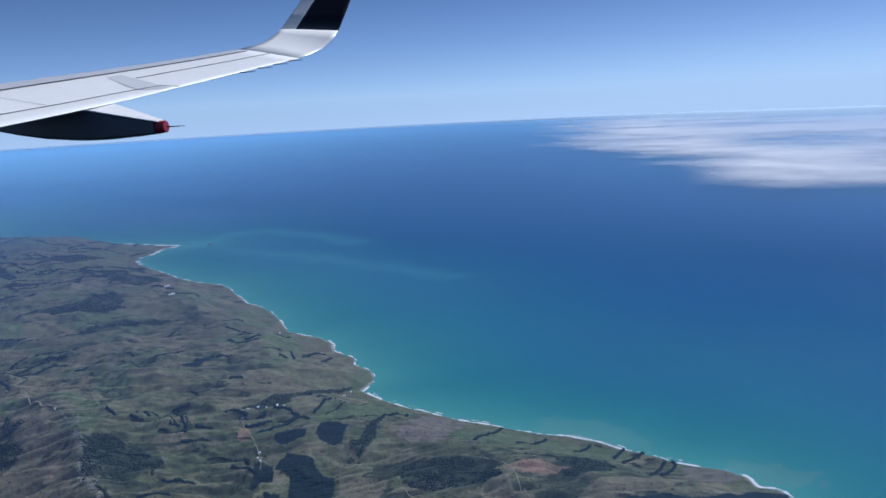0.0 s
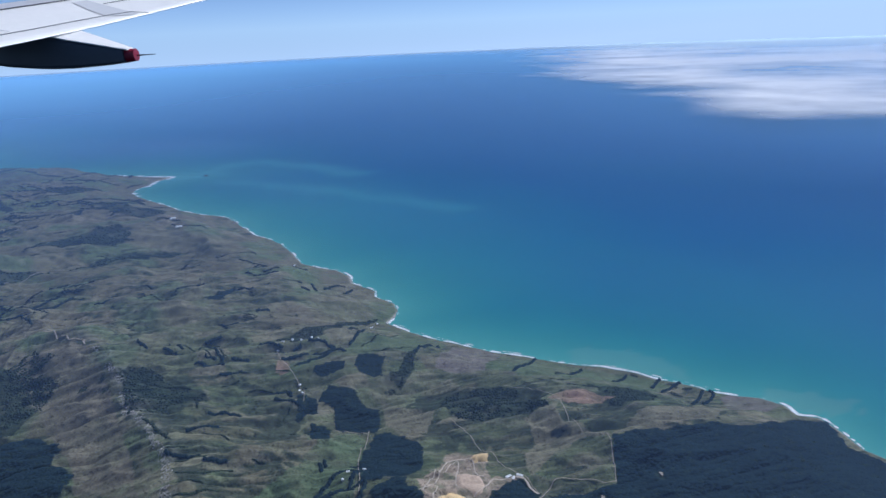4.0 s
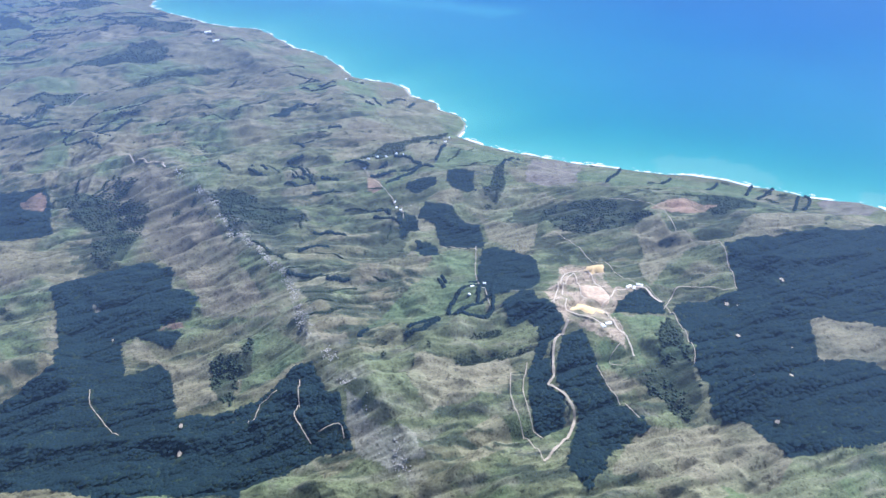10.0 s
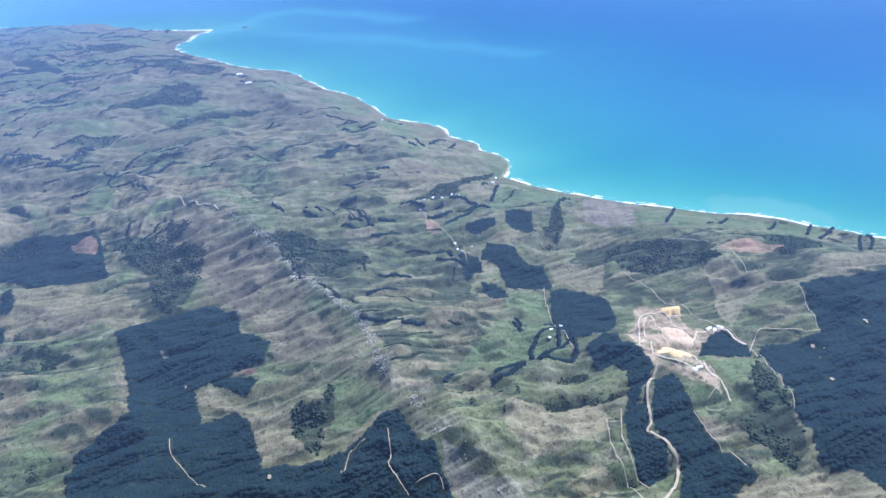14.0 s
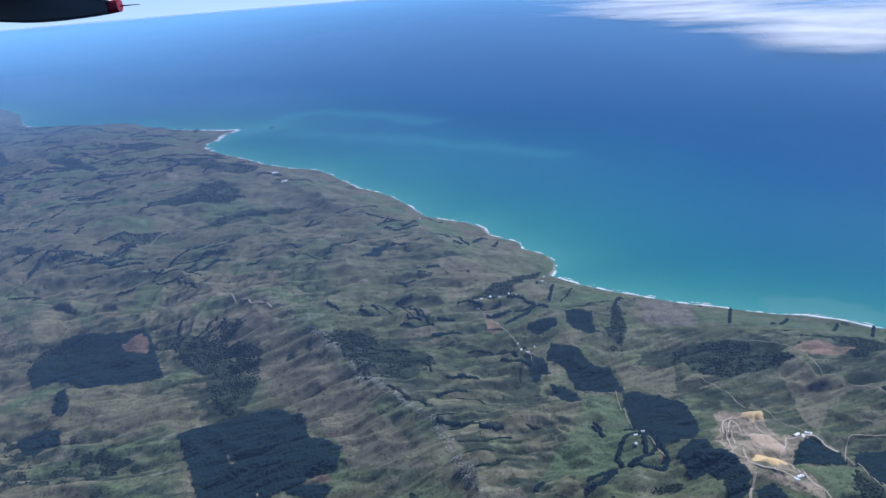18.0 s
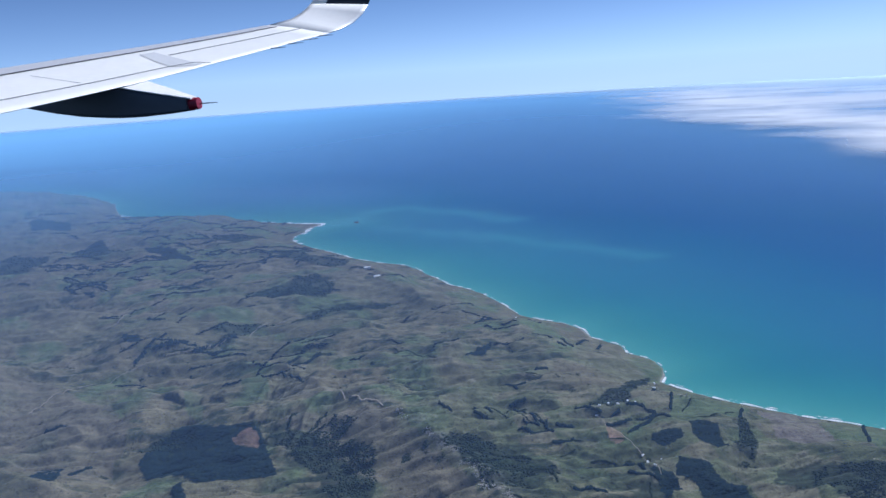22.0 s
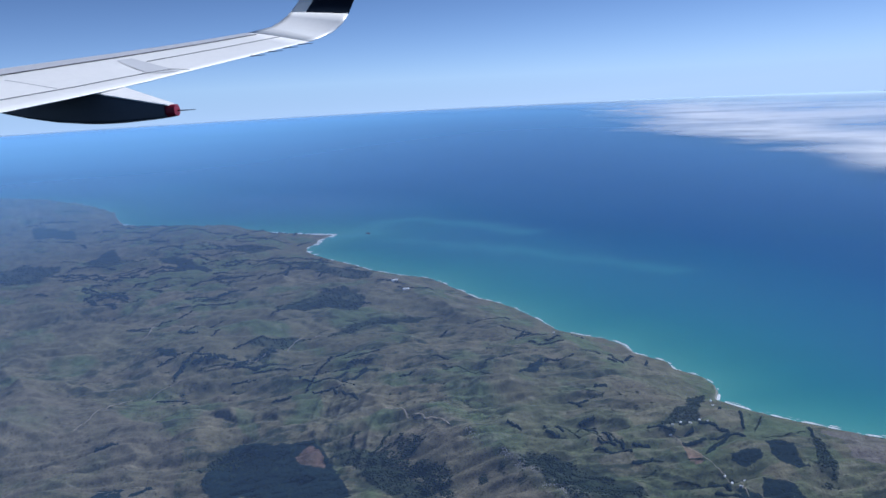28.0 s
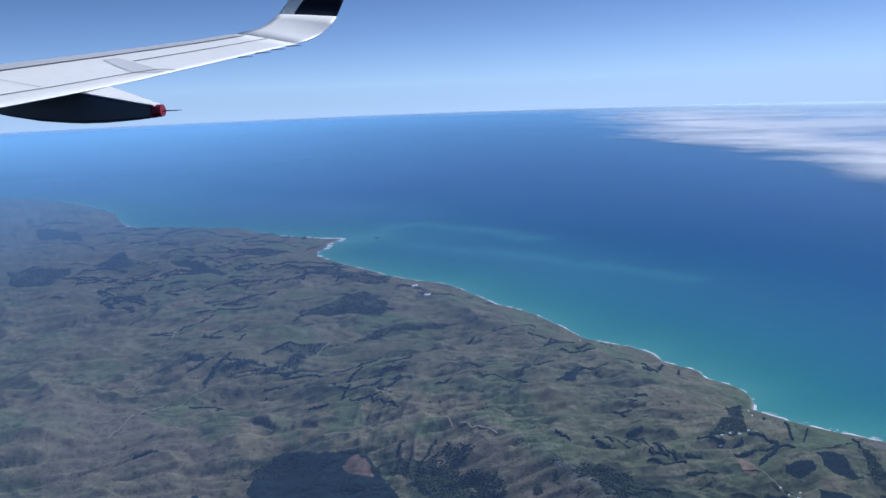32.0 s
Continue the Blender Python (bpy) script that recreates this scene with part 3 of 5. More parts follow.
TONGUES = [
    (0.050, [(-0.03, 6.23), (0.11, 6.17), (0.28, 6.13)]),
    (0.035, [(0.01, 5.85), (0.18, 5.91), (0.39, 5.91)]),
    (0.030, [(0.38, 4.75), (0.58, 4.75), (0.74, 4.81)]),
    (0.035, [(0.41, 4.59), (0.57, 4.60), (0.78, 4.64)]),
    (0.030, [(0.41, 4.45), (0.61, 4.42)]),
    (0.030, [(0.46, 4.22), (0.60, 4.24), (0.73, 4.32)]),
    (0.045, [(0.03, 5.45), (0.15, 5.30), (0.30, 5.01)]),
    (0.025, [(0.50, 5.17), (0.71, 5.13)]),
    (0.030, [(0.92, 4.74), (1.01, 4.72)]),
    (0.022, [(0.23, 7.02), (0.36, 7.07), (0.54, 6.67)]),
    (0.020, [(0.64, 6.59), (0.76, 6.60)]),
    (0.022, [(0.63, 6.37), (0.78, 6.36)]),
    (0.020, [(0.78, 6.12), (0.97, 6.12), (1.15, 5.92)]),
    (0.025, [(1.19, 6.42), (1.36, 6.62), (1.52, 6.71)]),
    (0.020, [(1.01, 6.36), (1.13, 6.35)]),
    (0.022, [(0.39, 5.87), (0.40, 5.68)]),
    (0.018, [(0.54, 6.19), (0.69, 6.27)]),
    (0.030, [(-0.02, 5.75), (0.11, 5.73)]),
    (0.030, [(0.32, 4.85), (0.52, 4.90)]),
    (0.020, [(1.10, 5.57), (1.15, 5.75)]),
    (0.028, [(0.31, 7.09), (0.43, 7.09)]),
    (0.018, [(1.86, 6.67), (2.05, 6.66), (2.34, 6.84)]),
    (0.018, [(1.92, 7.07), (2.28, 7.81)]),
    (0.018, [(1.83, 6.81), (2.19, 7.25)]),
    (0.040, [(-2.01, 7.24), (-1.83, 7.33)]),
    (0.040, [(-1.82, 7.40), (-1.73, 7.58)]),
    (0.040, [(-1.59, 7.24), (-1.45, 7.48)]),
    (0.040, [(-1.54, 6.97), (-1.24, 7.06)]),
    (0.040, [(-1.29, 7.20), (-1.14, 7.20)]),
    (0.048, [(-1.66, 6.92), (-1.44, 6.81), (-1.18, 6.75)]),
    (0.040, [(-2.00, 9.29), (-1.51, 9.47)]),
    (0.028, [(-3.59, 9.97), (-3.30, 10.01)]),
    (0.024, [(-3.20, 9.96), (-3.02, 10.03)]),
    (0.024, [(-0.85, 9.34), (-0.55, 8.97), (-0.29, 8.65)]),
    (0.024, [(-1.42, 11.69), (-0.95, 11.67), (-0.64, 11.93)]),
    (0.024, [(-2.39, 11.20), (-2.13, 11.36)]),
    (0.024, [(-0.07, 7.09), (0.18, 6.99), (0.40, 6.73)]),
    (0.072, [(-2.94, 12.27), (-2.44, 12.85)]),
    (0.072, [(-2.84, 12.12), (-2.32, 12.14), (-1.79, 12.26)]),
    (0.048, [(-2.36, 13.14), (-1.93, 12.97)]),
    (0.048, [(-1.89, 11.62), (-1.25, 11.62), (-0.62, 11.92)]),
    (0.064, [(-5.77, 16.93), (-5.15, 16.43), (-4.60, 16.16)]),
    (0.080, [(-10.01, 21.85), (-9.14, 22.08)]),
    (0.064, [(-10.59, 25.99), (-9.91, 26.06)]),
    (0.056, [(-2.33, 15.04), (-1.78, 14.77)]),
    (0.056, [(-1.84, 14.50), (-1.42, 14.45)]),
    (0.056, [(-4.22, 16.77), (-3.57, 17.32)]),
    (0.048, [(-6.05, 13.61), (-5.59, 13.46)]),
    (0.048, [(-6.02, 13.87), (-5.46, 13.66)]),
    (0.056, [(-2.96, 15.57), (-2.54, 15.09)]),
    (0.048, [(-3.93, 14.25), (-3.47, 14.66)]),
    (0.040, [(-4.51, 12.74), (-4.29, 12.77)]),
    (0.048, [(-4.19, 13.17), (-3.88, 13.31)]),
    (0.080, [(-8.78, 16.86), (-8.17, 16.13)]),
    (0.064, [(-7.08, 14.10), (-6.87, 14.04)]),
    (0.040, [(-5.50, 18.20), (-4.75, 17.49)]),
    (0.040, [(-6.38, 18.73), (-6.02, 18.87)]),
    (0.040, [(-3.90, 18.66), (-3.48, 19.22)]),
    (0.040, [(-4.77, 18.42), (-4.46, 18.96)]),
    (0.056, [(-7.82, 16.05), (-7.48, 16.18)]),
]
ROADS = [
    ("haul_road", 0.008, [(2.08, 4.03), (2.17, 4.25), (2.31, 4.58), (2.43, 4.68), (2.52, 4.62), (2.51, 4.38), (2.56, 4.33)]),
    ("haul_road", 0.008, [(2.19, 4.19), (2.29, 4.46), (2.42, 4.65), (2.37, 4.38), (2.33, 4.19), (2.35, 4.14)]),
    ("haul_road", 0.008, [(2.06, 4.03), (2.20, 4.14), (2.14, 3.96), (2.19, 3.87), (2.26, 3.81), (2.32, 3.73)]),
    ("haul_road", 0.009, [(2.43, 4.06), (2.53, 4.16), (2.62, 4.29), (2.69, 4.31), (2.79, 4.33)]),
    ("haul_road", 0.009, [(2.37, 3.98), (2.42, 3.90), (2.40, 3.72), (2.42, 3.54), (2.42, 3.44)]),
    ("haul_road", 0.014, [(2.78, 4.32), (2.84, 4.27), (2.87, 4.17), (2.90, 4.12)]),
    ("quarry_road", 0.016, [(2.12, 3.83), (1.97, 3.63), (1.91, 3.47), (1.88, 3.36), (1.83, 3.29), (1.90, 3.16), (1.92, 3.08), (1.83, 2.92), (1.64, 2.73)]),
    ("gravel_road", 0.0052, [(1.64, 3.46), (1.59, 3.27), (1.58, 3.18), (1.59, 3.02), (1.63, 2.84), (1.64, 2.73)]),
    ("gravel_road", 0.0052, [(2.47, 5.32), (2.56, 5.13), (2.62, 4.90), (2.69, 4.66), (2.77, 4.47), (2.84, 4.33), (2.91, 4.12)]),
    ("gravel_road", 0.005, [(2.89, 4.08), (2.88, 3.89), (2.82, 3.55), (2.79, 3.39), (2.75, 3.30)]),
    ("gravel_road", 0.0052, [(3.48, 4.15), (3.62, 4.70), (3.51, 4.78), (3.43, 5.01), (3.42, 5.36), (3.27, 5.63), (3.06, 5.85)]),
    ("gravel_road", 0.007, [(2.86, 4.00), (3.03, 4.21), (3.16, 4.23), (3.48, 4.16)]),
    ("gravel_road", 0.005, [(1.80, 5.32), (1.73, 4.99), (1.68, 4.71), (1.68, 4.39), (1.66, 4.11)]),
    ("gravel_road", 0.005, [(1.51, 5.43), (1.65, 5.34), (1.80, 5.25)]),
    ("gravel_road", 0.0052, [(0.99, 6.77), (1.06, 6.57), (1.19, 6.25), (1.27, 6.02), (1.27, 5.83)]),
    ("gravel_road", 0.012, [(-4.70, 8.56), (-4.64, 8.78), (-4.47, 9.15), (-4.25, 9.44), (-4.00, 9.68), (-3.73, 9.85), (-3.41, 9.95), (-3.07, 10.04), (-2.78, 10.39), (-2.48, 10.86), (-2.21, 11.11)]),
    ("gravel_road", 0.013, [(-4.79, 11.43), (-4.73, 11.44), (-4.67, 11.50), (-4.64, 11.63), (-4.72, 12.14), (-4.67, 12.20), (-4.61, 12.25)]),
    ("gravel_road", 0.005, [(2.16, 3.40), (2.18, 3.27), (2.21, 3.14), (2.26, 2.95)]),
    ("gravel_road", 0.005, [(2.44, 3.85), (2.41, 3.58), (2.26, 3.44), (2.33, 3.39)]),
    ("gravel_road", 0.005, [(1.76, 3.53), (1.73, 3.45), (1.66, 3.24), (1.66, 3.02), (1.69, 2.94)]),
    ("logging_track", 0.005, [(0.36, 3.71), (0.35, 3.44), (0.33, 3.35), (0.37, 3.24), (0.41, 3.17)]),
    ("logging_track", 0.0045, [(0.46, 3.21), (0.58, 3.22), (0.60, 3.13)]),
    ("logging_track", 0.0045, [(0.06, 3.37), (0.11, 3.58), (0.17, 3.63), (0.22, 3.66)]),
    ("logging_track", 0.0045, [(-0.97, 4.01), (-0.94, 3.86), (-0.83, 3.70), (-0.71, 3.52)]),
    ("logging_track", 0.012, [(-0.90, 7.29), (-0.94, 7.38), (-0.94, 7.43), (-0.96, 7.47), (-1.01, 7.48), (-1.06, 7.51), (-1.10, 7.48), (-1.14, 7.54), (-1.20, 7.56), (-1.25, 7.61), (-1.35, 7.76), (-1.41, 7.81), (-1.48, 7.85)]),
]
FIELDS = [
    ("scrubland", [(2.25, 5.97), (2.86, 6.00), (3.45, 5.77), (4.42, 5.58), (4.80, 5.12), (4.32, 4.88), (3.76, 4.77), (3.44, 4.34), (2.99, 4.21), (2.86, 4.34), (2.65, 4.84), (2.24, 4.88), (2.09, 5.39)]),
    ("scrubland", [(2.24, 3.38), (2.70, 3.66), (2.99, 4.03), (3.36, 4.12), (2.83, 3.45), (2.74, 3.06), (2.47, 3.01)]),
    ("scrubland", [(-2.11, 7.50), (-0.93, 7.07), (-0.30, 5.79), (-0.41, 5.06), (-0.94, 5.62), (-1.32, 5.54), (-1.86, 6.59)]),
    ("scrubland", [(-0.41, 6.65), (0.04, 6.40), (0.83, 6.20), (0.77, 5.80), (0.38, 5.53), (0.10, 5.15), (-0.15, 5.78)]),
    ("scrubland", [(-0.32, 6.61), (0.14, 6.41), (0.76, 6.31), (1.28, 5.69), (1.08, 4.03), (0.76, 3.86), (0.49, 4.31), (0.27, 4.81), (-0.12, 5.72)]),
    ("bare", [(1.02, 6.53), (1.11, 6.55), (1.15, 6.41), (1.08, 6.28), (1.01, 6.36)]),
    ("lilac", [(2.82, 7.35), (3.11, 7.27), (3.31, 7.04), (2.91, 6.14), (2.63, 6.24), (2.51, 6.40)]),
    ("bare", [(3.33, 5.40), (3.66, 5.56), (3.99, 5.42), (3.75, 5.30), (3.45, 5.33)]),
    ("lilac", [(5.04, 5.58), (5.17, 5.65), (5.44, 5.53), (5.48, 5.32), (5.25, 5.23), (4.93, 5.27)]),
    ("green", [(-3.07, 8.60), (-2.83, 8.40), (-2.71, 7.93), (-2.85, 7.99), (-2.98, 8.19)]),
    ("green", [(-2.52, 8.90), (-2.18, 8.71), (-2.10, 8.31), (-2.36, 8.25)]),
    ("red", [(-2.35, 7.32), (-2.28, 7.47), (-2.20, 7.54), (-2.09, 7.34), (-2.05, 7.06), (-2.24, 7.08)]),
    ("moor", [(-1.95, 7.55), (-0.91, 7.31), (-0.58, 6.65), (-0.20, 5.56), (0.01, 4.99), (0.18, 4.40), (-0.30, 4.65), (-0.44, 5.06), (-0.84, 5.75), (-1.52, 7.11)]),
    ("moor", [(-5.73, 9.35), (-5.12, 9.64), (-3.98, 8.65), (-3.43, 7.84), (-3.40, 6.90), (-4.91, 7.27)]),
    ("red", [(-0.64, 4.61), (-0.54, 4.68), (-0.47, 4.66), (-0.45, 4.57), (-0.56, 4.61)]),
    ("sand", [(-1.19, 5.09), (-1.08, 4.99), (-1.10, 4.94), (-1.15, 4.98)]),
    ("green", [(0.07, 4.30), (0.23, 4.23), (0.42, 3.88), (0.34, 3.82), (0.19, 3.76), (-0.02, 3.70), (0.06, 4.00)]),
    ("green", [(3.26, 7.00), (3.89, 6.64), (4.15, 6.36), (4.60, 6.10), (4.71, 5.91), (4.33, 5.70), (4.02, 5.91), (3.51, 6.01), (3.13, 6.14), (2.96, 6.27)]),
    ("green", [(1.67, 6.69), (1.98, 7.35), (2.36, 7.94), (2.79, 7.45), (2.34, 6.73), (1.86, 6.59), (1.42, 6.59), (1.15, 6.30), (1.27, 6.62)]),
    ("green", [(1.54, 5.32), (1.78, 5.18), (1.66, 4.60), (1.63, 4.06), (1.31, 3.96), (0.80, 4.05), (1.01, 4.38), (1.31, 4.79)]),
    ("tan", [(3.73, 3.65), (4.08, 3.60), (4.25, 3.35), (4.32, 3.12), (3.82, 2.72), (3.80, 3.00), (3.69, 3.14), (3.53, 3.23)]),
    ("tan", [(-0.86, 4.43), (-0.78, 4.57), (-0.55, 4.27), (-0.24, 4.18), (-0.22, 3.94), (-0.15, 3.67), (-0.40, 3.67), (-0.49, 4.08), (-0.59, 4.29)]),
    ("tan", [(2.30, 2.91), (2.71, 2.90), (2.86, 2.88), (2.90, 2.46), (2.72, 2.33), (1.97, 2.59), (2.19, 2.87)]),
    ("tan", [(1.10, 3.72), (1.67, 3.59), (1.59, 3.27), (1.11, 3.17), (1.00, 3.43)]),
    ("green", [(2.24, 3.56), (2.38, 3.47), (2.67, 3.67), (2.84, 3.91), (2.66, 3.94), (2.48, 3.76), (2.48, 3.37), (2.29, 3.29), (2.20, 3.39)]),
    ("sand", [(0.64, 3.41), (0.76, 3.17), (1.00, 3.01), (1.02, 2.85), (0.82, 2.85), (0.66, 3.02), (0.63, 3.22)]),
    ("tan", [(2.05, 5.75), (2.39, 5.57), (2.27, 5.21), (2.05, 5.12), (1.95, 5.42), (1.95, 5.93)]),
    ("tan", [(3.08, 5.21), (3.39, 5.32), (3.34, 5.14), (3.10, 4.93)]),
    ("tan", [(3.29, 5.23), (3.42, 5.00), (3.67, 4.76), (4.08, 5.10), (4.94, 5.33), (4.60, 4.85), (3.99, 4.80), (3.64, 4.71), (3.43, 4.76), (3.22, 4.69), (2.91, 4.35), (2.93, 4.64)]),
]
PIT = [(2.05, 4.24), (2.22, 4.46), (2.35, 4.77), (2.45, 4.81), (2.60, 4.74), (2.66, 4.65), (2.61, 4.56), (2.59, 4.32), (2.78, 4.35), (2.84, 4.32), (2.70, 4.25), (2.62, 4.16), (2.51, 4.02), (2.46, 3.95), (2.44, 3.80), (2.38, 3.47), (2.26, 3.61), (2.19, 3.79), (2.09, 3.82), (2.07, 4.02)]
YELLOW_HEAPS = [(2.57, 4.66), (2.30, 3.98)]
PIT_FLOOR = [(2.44, 4.23)]
WORKS = [(2.74, 4.35), (2.77, 4.32), (2.31, 3.70), (2.82, 4.34), (2.36, 3.74)]
WHITE_SHEDS = [(-1.06, 13.44), (-0.90, 13.01)]
COTTAGES = [(1.64, 7.49), (1.40, 7.12), (1.35, 6.91), (1.25, 6.88), (1.07, 6.86), (2.00, 8.02), (1.16, 6.89), (2.08, 8.22)]
FARM = [(1.60, 4.44), (1.67, 4.54), (1.56, 4.34), (1.72, 4.60)]
SMALL_FARMS = [(1.41, 6.89), (1.23, 6.03), (1.26, 5.94), (1.02, 6.78), (1.23, 6.16), (1.37, 6.09), (3.91, 7.00), (1.05, 11.03)]
ISLET = [(-1.36, 19.97)]
LANDINGS = [(3.44, 3.37), (3.26, 3.08), (3.18, 3.57), (3.25, 3.80), (3.37, 3.93), (3.80, 4.12), (3.02, 3.10), (3.00, 2.77), (3.32, 3.99), (-1.13, 4.98), (-0.35, 3.52), (-0.35, 3.33), (-0.94, 4.57), (-1.49, 4.54)]
CREST = [(-0.94, 7.35), (-0.80, 7.21), (-0.65, 6.85), (-0.61, 6.82), (-0.53, 6.66), (-0.44, 6.48), (-0.36, 6.32), (-0.28, 6.10), (-0.20, 5.81), (-0.20, 5.75), (0.04, 5.36), (0.31, 4.73), (0.37, 4.37), (0.42, 4.12), (0.56, 3.80), (0.69, 3.30), (0.72, 3.15), (0.84, 2.98), (0.90, 2.84)]
# ---- land ----
PAINT = {"bare": (0.30, 0.19, 0.13), "lilac": (0.19, 0.155, 0.13), "green": (0.105, 0.135, 0.065), "red": (0.19, 0.12, 0.09),
         "sand": (0.26, 0.235, 0.185), "tan": (0.21, 0.18, 0.115), "moor": (0.18, 0.15, 0.102)}


def blend(a, b, f):
    return a + (np.asarray(b) - a) * np.clip(f, 0, 1)[:, None]


cols = np.r_[np.linspace(-180, -36, 90)[:-1], np.linspace(-36, 46, 920), np.linspace(46, 180, 90)[1:]]
rows = np.r_[np.geomspace(0.01, 0.6, 12)[:-1], np.geomspace(0.6, 2.8, 30)[:-1], np.geomspace(2.8, 11, 640)[:-1], np.geomspace(11, 26, 330)[:-1], np.geomspace(26, 70, 50)]
x, y, quads = fan(cols, rows)
shore = inland(x, y)
z, hollow = ground_height(x, y, shore, True)
keep = (shore > -0.35)[quads].any(1)
quads = quads[keep]
used = np.unique(quads)
renumber = np.zeros(len(x), np.int64)
renumber[used] = np.arange(len(used))
x, y, z, shore, hollow, quads = x[used], y[used], z[used], shore[used], hollow[used], renumber[quads]

crestness = np.clip(-hollow, 0, 1)
c = np.tile((0.15, 0.134, 0.076), (len(x), 1))
broad = layered(x * 0.9, y * 0.9, 4, 400)
c = blend(c, (0.2, 0.162, 0.1), (broad - 0.42) * 1.9 + np.clip(-0.4 - x * 0.12 - 0.02 * y, 0, 0.4) + 0.45 * crestness * (layered(x * 1.9, y * 1.9, 3, 410) - 0.25))  # dry pasture
c = blend(c, (0.12, 0.145, 0.068), (layered(x * 1.7 + 9, y * 1.7, 3, 420) - 0.54) * 6)                # lush pasture
c = blend(c, (0.225, 0.188, 0.125), (layered(x * 4 + y, y * 7, 4, 470) - 0.58) * 3.5 * np.clip(broad * 4 - 1.6, 0.1, 1))
# fenced paddocks of slightly unlike grass on the farmed side
p, q = x * 0.93 + y * 0.36 + 0.1 * smooth_noise(x * 2, y * 2, 430), y * 0.93 - x * 0.36 + 0.1 * smooth_noise(x * 2, y * 2, 431)
row = np.floor(q * 4.6)
cell = np.floor(p * 3.1 + lattice(row, row * 0, 432))
c = blend(c, (0.1, 0.122, 0.056), 0.65 * np.clip((10 - y) / 3, 0, 1) * np.clip(x + 0.8, 0, 1) * np.clip(1.7 - 1.6 * broad, 0, 1))
shade, dry = lattice(cell, row, 433), lattice(cell, row, 434)
farmed = np.clip(x + 0.6, 0, 1) * np.clip((15 - y) / 4, 0, 1)
c = blend(c, (0.215, 0.178, 0.112), (dry - 0.62) * 1.9 * farmed)
c = c * (1 + 0.4 * (shade - 0.5) * (0.35 + 0.65 * farmed))[:, None]
# gully scrub, with the shade of the creases painted into the same dark tone
scrub_shade = np.clip(layered(x * 0.7, y * 0.7, 2, 450) * 3.4 - 1.2, 0.12, 1)
c = blend(c, (0.042, 0.054, 0.032), (hollow + 0.26 * (layered(x * 6, y * 14, 4, 455) - 0.5) - 0.13) * 13 * scrub_shade)
wx, wy = x + 0.15 * (layered(x * 3, y * 3, 2, 461) - 0.5), y + 0.15 * (layered(x * 3, y * 3, 2, 462) - 0.5)
near = np.clip(1.6 - y / 16, 0.35, 1)
c = blend(c, (0.055, 0.064, 0.04), (layered(wx * 5 + wy, wy * 19, 4, 463) - 0.55) * 9 * near * np.clip(layered(x * 1.3, y * 1.3, 2, 464) * 3 - 0.9, 0, 1))
c = blend(c, (0.25, 0.215, 0.155), (layered(wx * 5, wy * 17 + wx, 4, 465) - 0.55) * 1.6 * near)
fx, fy = frayed(x, y, 0.008)
for kind, poly, _, step in WOODS:
    f = 0.95 if "pine" in kind else 0.7
    c = np.where(inside(fx, fy, poly)[:, None], blend(c, (0.02, 0.034, 0.024), np.full(len(x), f)), c)
fx, fy = frayed(x, y, 0.02)
for kind, poly in FIELDS:
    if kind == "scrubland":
        # scrub tone in streaks, darker the deeper a place lies in a gully
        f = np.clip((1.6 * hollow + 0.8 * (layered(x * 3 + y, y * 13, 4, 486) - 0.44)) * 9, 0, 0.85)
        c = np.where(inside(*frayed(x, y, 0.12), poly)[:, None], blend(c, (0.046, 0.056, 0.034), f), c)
        continue
    c = np.where(inside(fx, fy, poly)[:, None], blend(c, PAINT[kind], 0.25 + 0.9 * layered(x * 5, y * 5, 4, 485)), c)
crest_line, _, _ = away(x, y, RIDGE)
c = blend(c, (0.3, 0.27, 0.21), np.exp(-((crest_line / 0.12) ** 2)) * (layered(x * 9, y * 9, 3, 490) - 0.45) * 1.2)
fx, fy = frayed(x, y)
c = np.where(inside(fx, fy, PIT)[:, None], blend(c, (0.35, 0.265, 0.185), 1.7 * layered(x * 14, y * 14, 3, 495) - 0.1), c)
c = blend(c, (0.36, 0.32, 0.26), (0.02 - shore) / 0.014)                                            # cliffs and beach
c = c * (0.88, 0.93, 0.96)
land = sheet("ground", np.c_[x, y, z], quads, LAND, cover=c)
tagged(land, "hilly green and tan farmland with bare ridges", "ground", kind="structure")

# ---- sea ----
cols = np.r_[np.linspace(-180, -42, 60)[:-1], np.linspace(-42, 60, 280), np.linspace(60, 180, 60)[1:]]
rows = np.r_[np.geomspace(0.01, 4.0, 18)[:-1], np.geomspace(4, 60, 320)[:-1], np.geomspace(60, 420, 90)]
x, y, quads = fan(cols, rows)
shore = np.clip(-inland(x, y), -0.5, None)
drift = layered(x * 0.35 + 0.1 * y, y * 0.18, 4, 500)
wander = shore * (0.6 + 0.8 * drift)
c = np.tile((0.006, 0.077, 0.225), (len(x), 1))
c = blend(c, (0.008, 0.115, 0.215), np.exp(-wander / 5.0) * 1.1)
c = blend(c, (0.016, 0.195, 0.19), np.exp(-wander / 2.0))
c = blend(c, (0.1, 0.33, 0.29), np.exp(-wander / 0.5) * 0.8)
for line, width, share in (([(-2.2, 19.8), (-1.6, 20.2), (-0.8, 21.6), (0.2, 21.4), (1.4, 20.0), (2.3, 18.8)], 0.35, 0.4), ([(-0.6, 18.9), (0.9, 17.4), (2.4, 16.0), (4.1, 14.1)], 0.4, 0.3), ([(-2.2, 19.9), (-1.4, 20.0)], 0.6, 0.4)):
    tail, _, _ = away(*frayed(x / 9, y / 9, 0.03)[:2], [(a / 9, b / 9) for a, b in line])  # pale currents off the cape
    c = blend(c, (0.075, 0.29, 0.31), np.exp(-(tail * 9 / (width * (0.6 + drift))) ** 2) * share)
